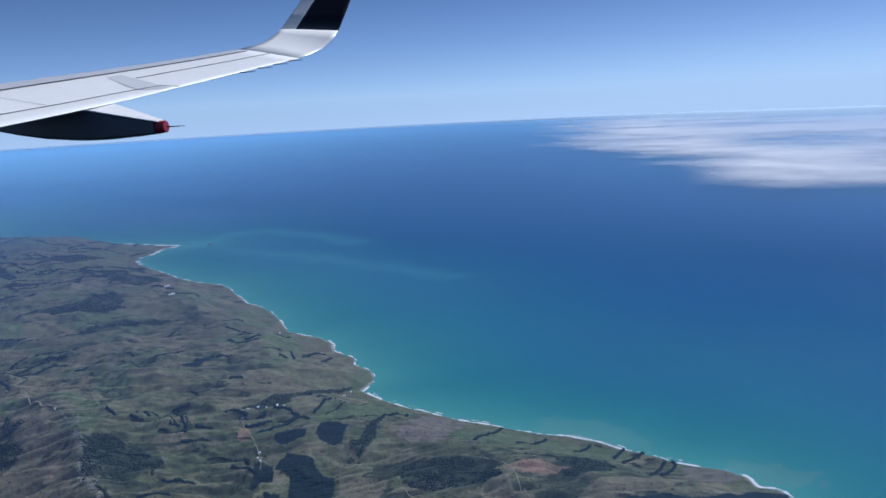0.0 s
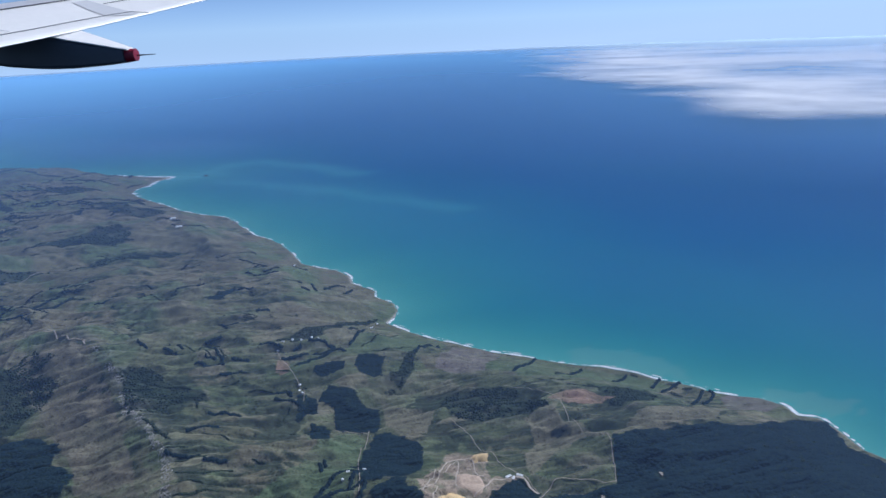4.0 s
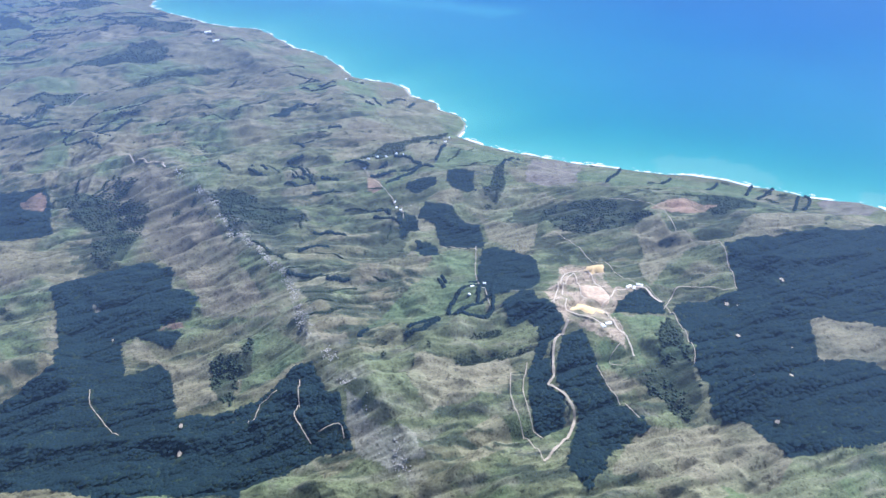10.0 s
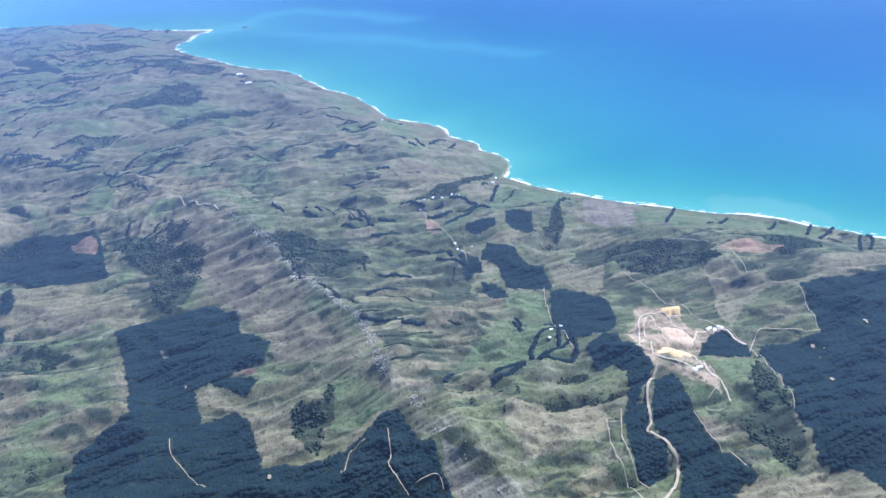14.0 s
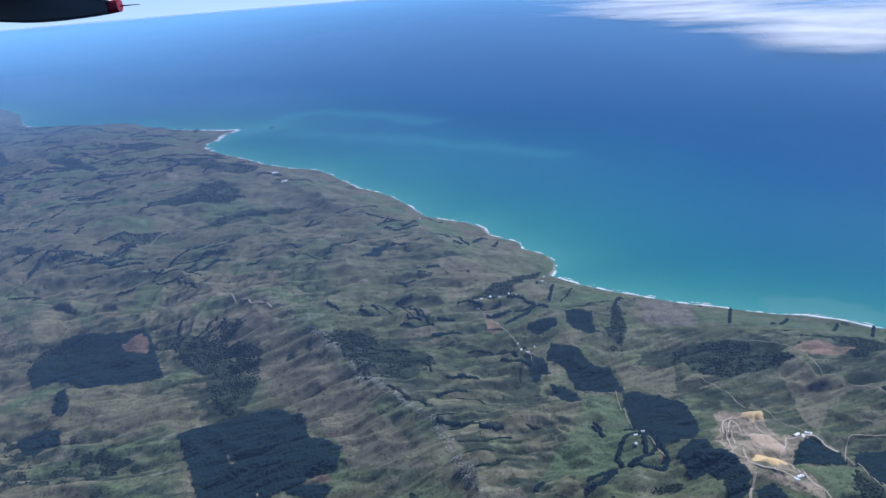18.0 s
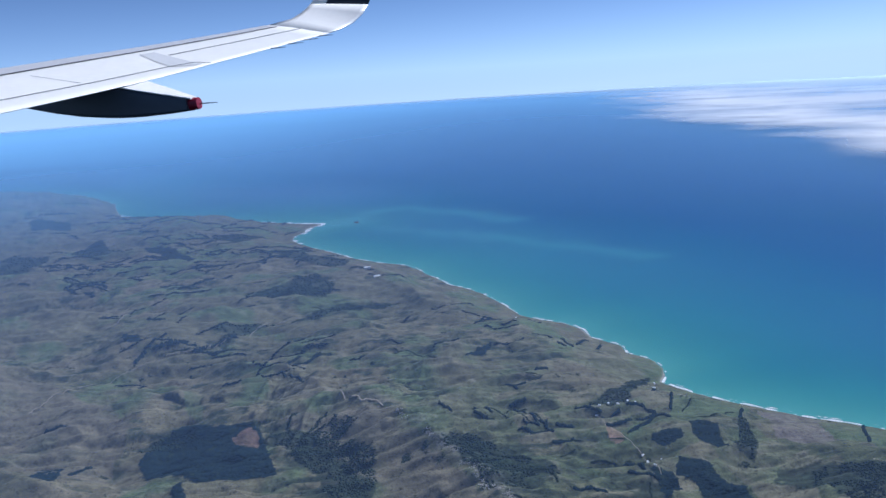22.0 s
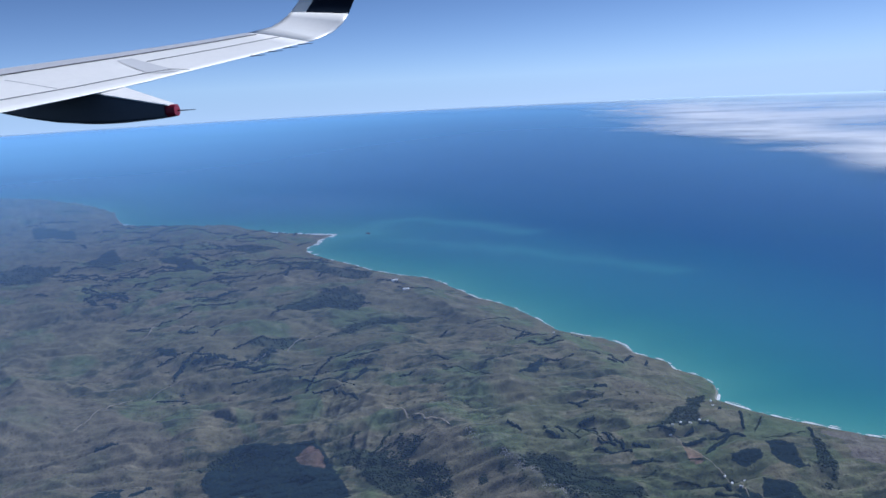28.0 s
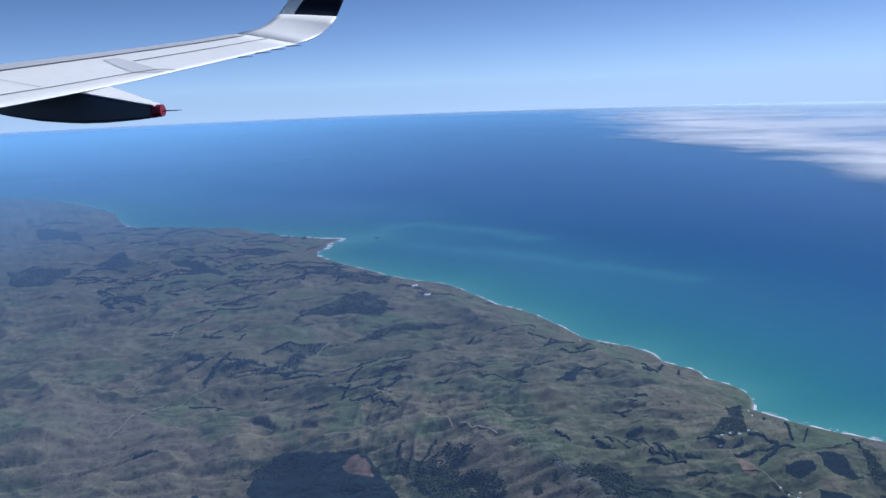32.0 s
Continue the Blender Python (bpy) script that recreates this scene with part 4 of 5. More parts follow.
plume = inside(*frayed(x, y, 0.05), [(3.92, 6.70), (4.13, 7.10), (4.63, 6.87), (5.01, 6.38), (4.94, 6.08), (4.53, 6.27)])
c = np.where(plume[:, None], blend(c, (0.2, 0.33, 0.29), np.full(len(x), 0.2)), c)
spit = inside(*frayed(x, y, 0.12), [(5.37, 5.58), (5.66, 5.68), (6.14, 5.27), (6.06, 5.08), (5.71, 5.11), (5.49, 5.32)])
c = np.where(spit[:, None], blend(c, (0.26, 0.33, 0.27), np.full(len(x), 0.16)), c)
sea = sheet("water", np.c_[x, y, -drop(x, y)], quads, SEA, cover=c)
tagged(sea, "calm sea, turquoise inshore and deep blue offshore", "sea", kind="structure")
# ---- sheets that imitate haze, and cloud over the sea ----
cols, rows = np.linspace(-180, 180, 361), np.r_[np.geomspace(0.05, 60, 70)[:-1], np.linspace(60, 420, 150)]
x, y, quads = fan(cols, rows)
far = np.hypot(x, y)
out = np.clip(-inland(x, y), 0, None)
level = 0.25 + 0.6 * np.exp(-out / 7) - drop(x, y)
# aerial haze imitated by tinted sheets, denser with distance from the start
haze = sheet("haze_sheet", np.c_[x, y, level], quads, HAZE, thick=0.74 * (1 - np.exp(-np.clip(far - 1.7, 0, None) / 18)) * (1 - 0.42 * np.clip(out / 3, 0, 1)))
tagged(haze, "thin blue sheet imitating haze over land and sea", "haze", kind="structure")
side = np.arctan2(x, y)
glare = sheet("horizon_haze_sheet", np.c_[x, y, level + 0.06], quads, FAR_HAZE, thick=1.3 * (1 - np.exp(-np.clip(far - 15, 0, None) / (36 + 50 * np.exp(-(((side - 0.2) / 0.3) ** 2))))))
tagged(glare, "pale blue sheet imitating haze towards the sea horizon", "haze", kind="structure")
# white sheet added to blur the edge between sea and sky
brim = sheet("horizon_fade_sheet", np.c_[x, y, level + 0.3], quads, WHITE_HAZE, thick=1.3 * np.clip((far - 95 + 40 * np.exp(-(((side - 0.6) / 0.3) ** 2))) / 85, 0, 1) ** 1.2 * (0.85 + 0.5 * np.exp(-(((side - 0.6) / 0.3) ** 2))))
tagged(brim, "white sheet that fades the sea horizon into the sky", "haze", kind="structure")


def haze_ring(name, radius, angles, shares, label):
    """A glowing ring that imitates haze round the horizon, thinning upwards; angles in degrees above the level of the
    eye.
    """
    a = np.radians(np.arange(0, 360, 2))
    levels = [3.5 + radius * math.tan(radians(h)) for h in angles]
    v = np.concatenate([np.c_[radius * np.sin(a), radius * np.cos(a), np.full(len(a), h)] for h in levels])
    k = len(a)
    i = np.arange(k)
    f = np.concatenate([np.stack([i + m * k, (i + 1) % k + m * k, (i + 1) % k + (m + 1) * k, i + (m + 1) * k], 1) for m in range(len(levels) - 1)])
    tagged(sheet(name, v, f, SKY_HAZE_GLOW, thick=np.clip(np.repeat(shares, k) * np.tile(1 + 0.9 * np.exp(-(((a - 0.75) / 0.42) ** 2)), len(levels)), 0, 1)), label, "haze", kind="structure")


# glowing backdrop ring added behind everything, stronger on the sun's side
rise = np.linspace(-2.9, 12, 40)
haze_ring("backdrop_haze_glow", 4400, rise, 0.9 * np.exp(-np.clip(rise + 2.1, 0, None) / 3.8) * np.linspace(1, 0, 40) ** 0.5, "pale glowing backdrop that imitates haze low in the sky")
CLOUD_EDGE = [(50, 150), (25, 90), (15.8, 52), (14.4, 42), (13.9, 35), (13.3, 28), (13.0, 23.5), (14.2, 20.2), (18, 18.3), (36, 17.5), (90, 38), (140, 90), (120, 150)]
gx, gy = np.meshgrid(np.linspace(11, 140, 240), np.geomspace(15, 170, 200))
x, y = gx.ravel(), gy.ravel()
n, k = gx.shape
i = np.arange((n - 1) * k).reshape(n - 1, k)[:, :-1].ravel()
quads = np.stack([i, i + 1, i + k + 1, i + k], 1)
edge, _, _ = away(x, y, CLOUD_EDGE + CLOUD_EDGE[:1])
deep = np.where(inside(x, y, CLOUD_EDGE), edge, -edge)
thick = np.clip(deep / (1.8 + 0.12 * y) + 1.2 * (layered(x * 0.3 + 0.1 * y, y * 0.22, 5, 600) - 0.5), 0, 1) * (0.5 + 0.5 * np.exp(-np.clip(deep, 0, None) / 9))
keep = (thick > 0.01)[quads].any(1)
cloud = sheet("cloud_bank", np.c_[x, y, 0.4 - drop(x, y)], quads[keep], CLOUD, thick=thick)
tagged(cloud, "low white streaky cloud bank over the sea", "cloud", kind="structure")
# ---- roads ----
def curve_through(points, step):
    """A smooth line through points, cut into even steps."""
    p = np.array([points[0], *points, points[-1]], float)
    out = []
    for n in range(1, len(p) - 2):
        a, b, c, d = p[n - 1 : n + 3]
        k = max(2, int(np.linalg.norm(c - b) / step))
        t = (np.arange(k) / k)[:, None]
        out.append(0.5 * (2 * b + (c - a) * t + (2 * a - 5 * b + 4 * c - d) * t**2 + (3 * b - a - 3 * c + d) * t**3))
    return np.concatenate(out + [p[-2:-1]])


def strip(name, points, width, mat, lift=0.004, wobble=0.25, seed=0):
    """A ribbon that lies on the ground along a line."""
    p = curve_through(points, 0.015)
    d = np.gradient(p, axis=0)
    side = np.stack([-d[:, 1], d[:, 0]], 1) / np.linalg.norm(d, axis=1)[:, None]
    w = width * (1 + wobble * 2 * (smooth_noise(p[:, 0] * 22, p[:, 1] * 22, seed + 700) - 0.5))
    rows = [p + side * (w * f)[:, None] for f in (-0.5, 0, 0.5)]
    n = len(p)
    level = np.max([ground_height(r[:, 0], r[:, 1]) for r in rows], axis=0)
    level = np.max([np.roll(np.r_[level[:1], level, level[-1:]], k)[1:-1] for k in (-1, 0, 1)], axis=0) + lift + 0.0016 * np.clip(p[:, 1] - 8, 0, None)
    v = np.concatenate([np.c_[r, level] for r in rows])
    i = np.arange(n - 1)
    f = np.concatenate([np.stack([i + k * n, i + 1 + k * n, i + 1 + (k + 1) * n, i + (k + 1) * n], 1) for k in (0, 1)])
    return sheet(name, v, f, mat)


ROAD_LABELS = {"quarry_road": "wide pale gravel road winding between pines", "gravel_road": "narrow pale gravel road through farmland",
               "logging_track": "thin pale dirt track on dark hills", "haul_road": "pale haul road looping through the quarry"}
for n, (name, width, line) in enumerate(ROADS):
    tagged(strip(name, line, width, TRACK if name == "haul_road" else GRAVEL, seed=n), ROAD_LABELS[name], "road", kind="structure")

# ---- woods ----
def open_ground(x, y, gap=0.016):
    """Where no trees grow: roads, clearings and the quarry."""
    bare = inside(x, y, PIT)
    for kind, poly in FIELDS:
        if kind not in ("scrubland", "moor"):
            bare |= inside(x, y, poly)
    for _, width, line in ROADS:
        near, _, _ = away(x, y, line)
        bare |= near < width * 0.5 + gap
    for n, (px, py) in enumerate(LANDINGS):
        bare |= np.hypot(x - px, (y - py) * 0.7) < 0.02 + 0.007 * (n % 3) + 0.03 * (smooth_noise(x * 40, y * 40, 720) - 0.5)
    return bare


for n, (name, poly, label, step) in enumerate(WOODS):
    x, y, rng = scatter(poly, step, 800 + n, fray=0.006 + step * 0.25 if "pine" in name else 0.025 + step * 0.4)
    keep = ~open_ground(x, y)
    if name == "native_scrub":
        keep &= layered(x * 9, y * 9, 3, 740) > 0.42
    x, y = x[keep], y[keep]
    if name == "native_scrub":
        wood = stand(name, x, y, rng, step * 0.55, step * 0.45, SCRUB, sides=5, conifer=False)
    else:
        wood = stand(name, x, y, rng, step * 0.95, max(0.006, step * 0.27), PINE)
    tagged(wood, label, "scrub" if name == "native_scrub" else "forest", kind="stuff")

# ---- shelterbelts ----
for n, line in enumerate(BELTS):
    far = line[0][1] > 9.5
    step = 0.026 if far else 0.009
    p = np.repeat(curve_through(line, step), 4, axis=0)
    rng = np.random.default_rng(900 + n)
    p = p + rng.normal(size=p.shape) * (0.012 if far else 0.004)
    belt = stand("shelterbelt", p[:, 0], p[:, 1], rng, 0.021 if far else 0.0115, 0.026 if far else 0.02, PINE)
    tagged(belt, "dark line of distant shelter trees" if far else "dark row of shelter trees between paddocks", "hedge", group="shelterbelts")

# ---- tongues of scrub in the folds ----
for n, (width, line) in enumerate(TONGUES):
    far = line[0][1] > 8.5
    grain = width * 0.16 + 0.003
    p = curve_through(line, grain)
    swell = np.sin(np.linspace(0.25, math.pi - 0.25, len(p)))  # narrow at both ends
    rng = np.random.default_rng(950 + n)
    p, swell = np.repeat(p, 7, axis=0), np.repeat(swell, 7)
    p = p + rng.normal(size=p.shape) * (0.22 * width * swell)[:, None] * (1.0, 0.8)
    tongue = stand("scrub_tongue", p[:, 0], p[:, 1], rng, grain * 0.9, grain * 0.8, SCRUB, conifer=False)
    tagged(tongue, "dark ragged scrub in a fold of distant hills" if far else "dark ragged scrub in a fold of pasture", "scrub", kind="stuff")

# ---- loose scrub along the gullies ----
def strew(name, box, step, least, seed, label, tall=0.6, mat=SCRUB):
    x, y, rng = scatter(box, step, seed, fray=0.0)
    d = inland(x, y)
    _, hollow = ground_height(x, y, d, True)
    lush = layered(x * 0.8, y * 0.8, 2, 450)
    clump = layered(x * 11, y * 11, 2, 760)
    keep = (d > 0.06) & (hollow * 0.7 + lush * 0.6 + clump * 0.5 > least) & ~open_ground(x, y, 0.004)
    x, y = x[keep], y[keep]
    tagged(stand(name, x, y, rng, step * 0.5, step * tall, mat, conifer=False), label, "scrub", kind="stuff")


strew("gully_scrub", [(-3.1, 2.3), (5.7, 2.1), (5.8, 5.6), (2.1, 8.3), (-3.9, 7.9)], 0.0125, 0.795, 1000, "dark scattered bushes along the gullies")
strew("pasture_bushes", [(-2.4, 2.3), (5.2, 2.3), (5.0, 5.3), (2.4, 6.8), (-3.2, 6.5)], 0.0105, 0.84, 1003, "tiny dark bushes dotted over pasture")
strew("hill_scrub", [(-7.5, 7.7), (2.1, 8.3), (1.2, 11.7), (-8.5, 12.2)], 0.022, 0.87, 1001, "dark scattered bushes on distant hills")
strew("far_scrub", [(-9.3, 11.4), (0.8, 12.0), (-2.4, 17.7), (-2.5, 19.8), (-12.0, 23.5), (-15.3, 18.8)], 0.045, 0.9, 1002, "dark scattered bushes on hazy far hills", tall=0.4)

# hedges and gully trees of the far farms
def hedgerows(name, count, near, far, lean, seed, label):
    """Many loose rows of trees, spread over a sector of the land."""
    rng = np.random.default_rng(seed)
    px, py, big = [], [], []
    for n in range(count):
        b, r = rng.uniform(-0.42, 0.12), near + (far - near) * rng.uniform() ** 1.3
        cx, cy = r * math.sin(b), r * math.cos(b)
        turn, length = rng.normal(lean, 0.35), rng.uniform(0.15, 0.6) * (0.5 + r / 16)
        t = np.arange(-length / 2, length / 2, 0.001 * r)
        bend = 0.025 * np.sin(t * 5 / length + n)
        px.append(cx + t * math.cos(turn) - bend * math.sin(turn) + rng.normal(size=len(t)) * 0.0005 * r)
        py.append(cy + t * math.sin(turn) + bend * math.cos(turn) + rng.normal(size=len(t)) * 0.0007 * r)
    px, py = np.concatenate(px), np.concatenate(py)
    keep = inland(px, py) > 0.15
    size = 0.0011 * (near + far) / 2
    tagged(stand(name, px[keep], py[keep], rng, size, size, PINE, conifer=False), label, "hedge", kind="stuff")


hedgerows("far_hedges", 70, 9.0, 17.5, 0.25, 1010, "dark hedges and gully trees on far farms")
hedgerows("cape_hedges", 260, 15, 26, 0.1, 1011, "dark streaks of trees behind the far cape")

# ---- limestone along the crest ----
p = np.repeat(curve_through(CREST, 0.01), 5, axis=0)
rng = np.random.default_rng(1020)
p = p + rng.normal(size=p.shape) * 0.02
keep = layered(p[:, 0] * 6, p[:, 1] * 6, 3, 780) > 0.46
tagged(stand("limestone_outcrop", p[keep, 0], p[keep, 1], rng, 0.0042, 0.005, ROCK, conifer=False), "pale broken limestone along the ridge crest", "rock", kind="stuff")

# ---- bare patches in the plantations ----
for n, (cx, cy) in enumerate(LANDINGS):
    rng = np.random.default_rng(1100 + n)
    a = np.arange(14) / 14 * 2 * math.pi
    r = (0.007 + 0.004 * (n % 3)) * rng.uniform(0.55, 1.3, 14)
    rim = np.stack([cx + r * np.cos(a), cy + r * 1.5 * np.sin(a)], 1)
    v = np.concatenate([[[cx, cy]], rim])
    v = np.c_[v, ground_height(v[:, 0], v[:, 1]) + 0.012]
    f = [(0, 1 + k, 1 + (k + 1) % 14) for k in range(14)]
    tagged(sheet("felled_clearing", v, f, GRAVEL), "small pale bare clearing among dark pines", "clearing", group="forest clearings")

# ---- quarry ----
def mound(name, cx, cy, rx, ry, tall, mat, seed, flat=0.35):
    """A heap with a flattened, uneven top and ragged foot."""
    rings, sides = 7, 28
    v, f = [], []
    for k in range(rings + 1):
        s = k / rings
        for m in range(sides):
            a = m / sides * 2 * math.pi
            wob = 1 + 0.3 * (float(smooth_noise(np.array(math.cos(a) * 2 + seed), np.array(math.sin(a) * 2.0), 30)) - 0.5) * 2
            px, py = cx + rx * s * wob * math.cos(a), cy + ry * s * wob * math.sin(a)
            up = tall * (1 if s < flat else (1 - ((s - flat) / (1 - flat)) ** 1.2))
            up += tall * 0.2 * (float(smooth_noise(np.array(px * 60), np.array(py * 60), 31)) - 0.5) * (1 - s)
            v.append((px, py, float(ground_height(px, py)) + up - (0.006 if k == rings else 0)))
    for k in range(rings):
        for m in range(sides):
            n = (m + 1) % sides
            f.append((k * sides + m, (k + 1) * sides + m, (k + 1) * sides + n, k * sides + n))
    return sheet(name, v, f, mat)


for n, ((cx, cy), rx, ry) in enumerate(zip(YELLOW_HEAPS, (0.07, 0.1), (0.095, 0.1))):
    tagged(mound("sand_heap", cx, cy, rx, ry, 0.017, SAND, n * 3.1), "large flat-topped heap of yellow sand", "sand heap", group="quarry heaps")
cx, cy = PIT_FLOOR[0]
tagged(mound("gravel_heap", cx, cy, 0.1, 0.16, 0.012, SPOIL, 7.7, flat=0.7), "broad pale gravel stockpile on the quarry floor", "gravel heap")


def shed(name, cx, cy, long, wide, tall, turn, label, category, group=""):
    """A building with walls, a pitched roof and a door."""
    base = tagged(new(name), label, category, group)
    base.matrix_world = pose(cx, cy, float(ground_height(cx, cy)) + 0.001, 0, 0, turn)
    bm = bmesh.new()
    bmesh.ops.create_cube(bm, size=1, matrix=Matrix.Translation((0, 0, tall * 0.4)) @ Matrix.Diagonal((long, wide, tall * 1.2, 1)))
    part("walls", bm, WALL, base)
    bm = bmesh.new()
    x0, y0 = long * 0.54, wide * 0.58
    low = [bm.verts.new(q) for q in ((-x0, -y0, tall), (x0, -y0, tall), (x0, y0, tall), (-x0, y0, tall))]
    top = [bm.verts.new((-x0, 0, tall * 1.5)), bm.verts.new((x0, 0, tall * 1.5))]
    for q in ((low[0], low[1], top[1], top[0]), (low[2], low[3], top[0], top[1]), (low[1], low[2], top[1]), (low[3], low[0], top[0]), low[::-1]):
        bm.faces.new(q)
    part("roof", bm, ROOF, base)
    bm = bmesh.new()
    bmesh.ops.create_cube(bm, size=1, matrix=Matrix.Translation((0, -wide * 0.5, tall * 0.35)) @ Matrix.Diagonal((long * 0.2, wide * 0.04, tall * 0.7, 1)))
    part("door", bm, SEAL, base)
    return base


for n, (cx, cy) in enumerate(WORKS):
    shed("quarry_shed", cx, cy, 0.045 - 0.006 * (n % 3), 0.02, 0.009, 25 + 40 * n, "pale metal quarry shed on bare ground", "shed", "quarry sheds")
for n, (cx, cy) in enumerate(WHITE_SHEDS):
    shed("woolshed", cx, cy, 0.1, 0.055, 0.022, 15, "white farm shed on open pasture", "shed", "white sheds")
for n, (cx, cy) in enumerate(COTTAGES):
    shed("cottage", cx, cy, 0.024 + 0.008 * (n % 2), 0.017, 0.009, 37 * n, "pale cottage among trees by the beach", "house", "village cottages")
for n, (cx, cy) in enumerate(FARM + SMALL_FARMS):
    shed("farmhouse", cx, cy, 0.024, 0.015, 0.008, 51 * n, "small pale farmhouse beside shelter trees", "house", "farmhouses")

# ---- islet and surf ----
def islet(cx, cy, rx, ry, tall):
    v, f, sides = [], [], 16
    rng = np.random.default_rng(1200)
    for k, (s, up) in enumerate(((1.0, -0.02), (0.8, 0.4), (0.45, 0.85), (0.05, 1.0))):
        for m in range(sides):
            a = m / sides * 2 * math.pi
            w = s * rng.uniform(0.75, 1.25)
            v.append((cx + rx * w * math.cos(a), cy + ry * w * math.sin(a), tall * up * rng.uniform(0.8, 1.2) - drop(cx, cy)))
    for k in range(3):
        f += [(k * sides + m, k * sides + (m + 1) % sides, (k + 1) * sides + (m + 1) % sides, (k + 1) * sides + m) for m in range(sides)]
    return sheet("rock_islet", v, f, DARK_ROCK, smooth=False)


tagged(islet(*ISLET[0], 0.06, 0.09, 0.022), "small dark rocky islet off the cape", "islet")


def surf(name, line, step, offset, width, least, seed, label):
    """Broken lines of white water along the shore."""
    p = curve_through(line, step)
    d = np.gradient(p, axis=0)
    out = np.stack([d[:, 1], -d[:, 0]], 1) / np.linalg.norm(d, axis=1)[:, None]
    rough = 0.012 * (smooth_noise(p[:, 0] * 9, p[:, 1] * 9, 5) - 0.5) + 0.05 * np.clip(p[:, 1] / 20, 0, 1) * (smooth_noise(p[:, 0] * 2.2, p[:, 1] * 2.2, 6) - 0.5)
    along = np.arange(len(p)) * step
    a = smooth_noise(along * 9, along * 0 + seed, seed)
    b = smooth_noise(along * 31, along * 0 + seed, seed + 3)
    w = width * np.clip((a * 0.65 + b * 0.35 - least) * 3, 0, 1)
    base = p + out * (rough * 2 + offset + 0.01 * (a - 0.5))[:, None]
    v = np.concatenate([base - out * (0.4 * w)[:, None], base + out * (0.6 * w)[:, None]])
    n = len(p)
    i = np.arange(n - 1)[(w[:-1] > 0.001) | (w[1:] > 0.001)]
    f = np.stack([i, i + 1, i + 1 + n, i + n], 1)
    tagged(sheet(name, np.c_[v, 0.004 + 0.0004 * seed - drop(v[:, 0], v[:, 1])], f, FOAM), label, "surf", kind="stuff")


surf("surf", COAST_NEAR[4:], 0.008, 0.012, 0.036, 0.32, 1, "white surf breaking on a straight beach")
surf("outer_surf", COAST_NEAR[10:], 0.012, 0.06, 0.025, 0.52, 2, "broken second line of white surf")
surf("shore_surf", COAST_MID, 0.012, 0.01, 0.034, 0.42, 3, "white surf under low cliffs")
surf("cape_surf", COAST_FAR[:11], 0.025, 0.03, 0.15, 0.28, 4, "thin white surf round the far cape")
# ---- the wing ahead of the window; lengths in metres, then set out on the scale of the land ----
WING_SCALE = 180.0
SET = Matrix(((-0.9520, 0.3027, -0.0344, -1.9118), (0.3009, 0.9519, 0.0504, 0.5511), (-0.0480, -0.0376, 0.9981, 3.6724), (0, 0, 0, 1)))  # x ahead, y outboard, z up
wing = tagged(new("aircraft_wing"), "white airliner wing with grey flaps and upturned tip", "wing")
wing.matrix_world = SET @ Matrix.Scale(WING_SCALE, 4)


def te(s):
    """Trailing edge at a lateral distance: ahead, outboard, up."""
    return Vector((5.007 + (15 - s) * 0.30, s, float(np.interp(s, (4, 7.743, 8.727, 9.504, 10.453, 11.577, 13.134, 14.4), (0.0, 0.408, 0.564, 0.684, 0.842, 1.053, 1.347, 1.578)))))


def le(s):
    return Vector((6.079 + (15 - s) * 0.47, s, float(np.interp(s, (4, 8, 9.474, 10.508, 11.729, 13.197, 14.4), (0.35, 0.893, 1.116, 1.27, 1.439, 1.656, 1.862)))))


SPAN = [1.5, 4, 6, 7.5, 8.5, 9.5, 10.5, 11.5, 12.5, 13.5, 14.0, 14.4]
TIP = [((5.112, 14.85, 1.676), (6.07, 14.85, 1.975)), ((4.968, 15.2, 1.796), (6.02, 15.2, 2.1)), ((4.811, 15.45, 1.986), (5.962, 15.45, 2.223)),
       ((4.729, 15.6, 2.155), (5.927, 15.6, 2.313)), ((4.618, 15.85, 2.51), (5.74, 15.85, 2.631)), ((4.506, 16.1, 2.884), (5.505, 16.1, 2.995)),
       ((4.414, 16.3, 3.191), (5.269, 16.3, 3.334)), ((4.352, 16.4, 3.377), (5.04, 16.4, 3.502))]


def loft(stations, thin, f0, f1, lift=0.0, under=True):
    """A skin through stations of (trailing edge, leading edge, up), from share f0 to f1 of the chord."""
    bm = bmesh.new()
    n = 10
    rings = []
    for a, b, up in stations:
        a, b = Vector(a), Vector(b)
        t = thin * (b - a).length
        ring = []
        for i in range(n + 1):
            f = f0 + (f1 - f0) * i / n
            ring.append(bm.verts.new(a.lerp(b, f) + up * (t * 0.10 * math.sin(math.pi * f ** 1.5) + lift)))
        if under:
            for i in range(n, -1, -1):
                f = f0 + (f1 - f0) * i / n
                ring.append(bm.verts.new(a.lerp(b, f) - up * (t * (0.85 * math.sin(math.pi * f ** 1.5)) + 0.012)))
        rings.append(ring)
    for r, s in zip(rings, rings[1:]):
        m = len(r)
        for i in range(m if under else m - 1):
            bm.faces.new((r[i], r[(i + 1) % m], s[(i + 1) % m], s[i]))
    if under:
        bm.faces.new(rings[0]), bm.faces.new(rings[-1][::-1])
    bmesh.ops.recalc_face_normals(bm, faces=bm.faces)
    for f in bm.faces:
        f.smooth = True
    return bm


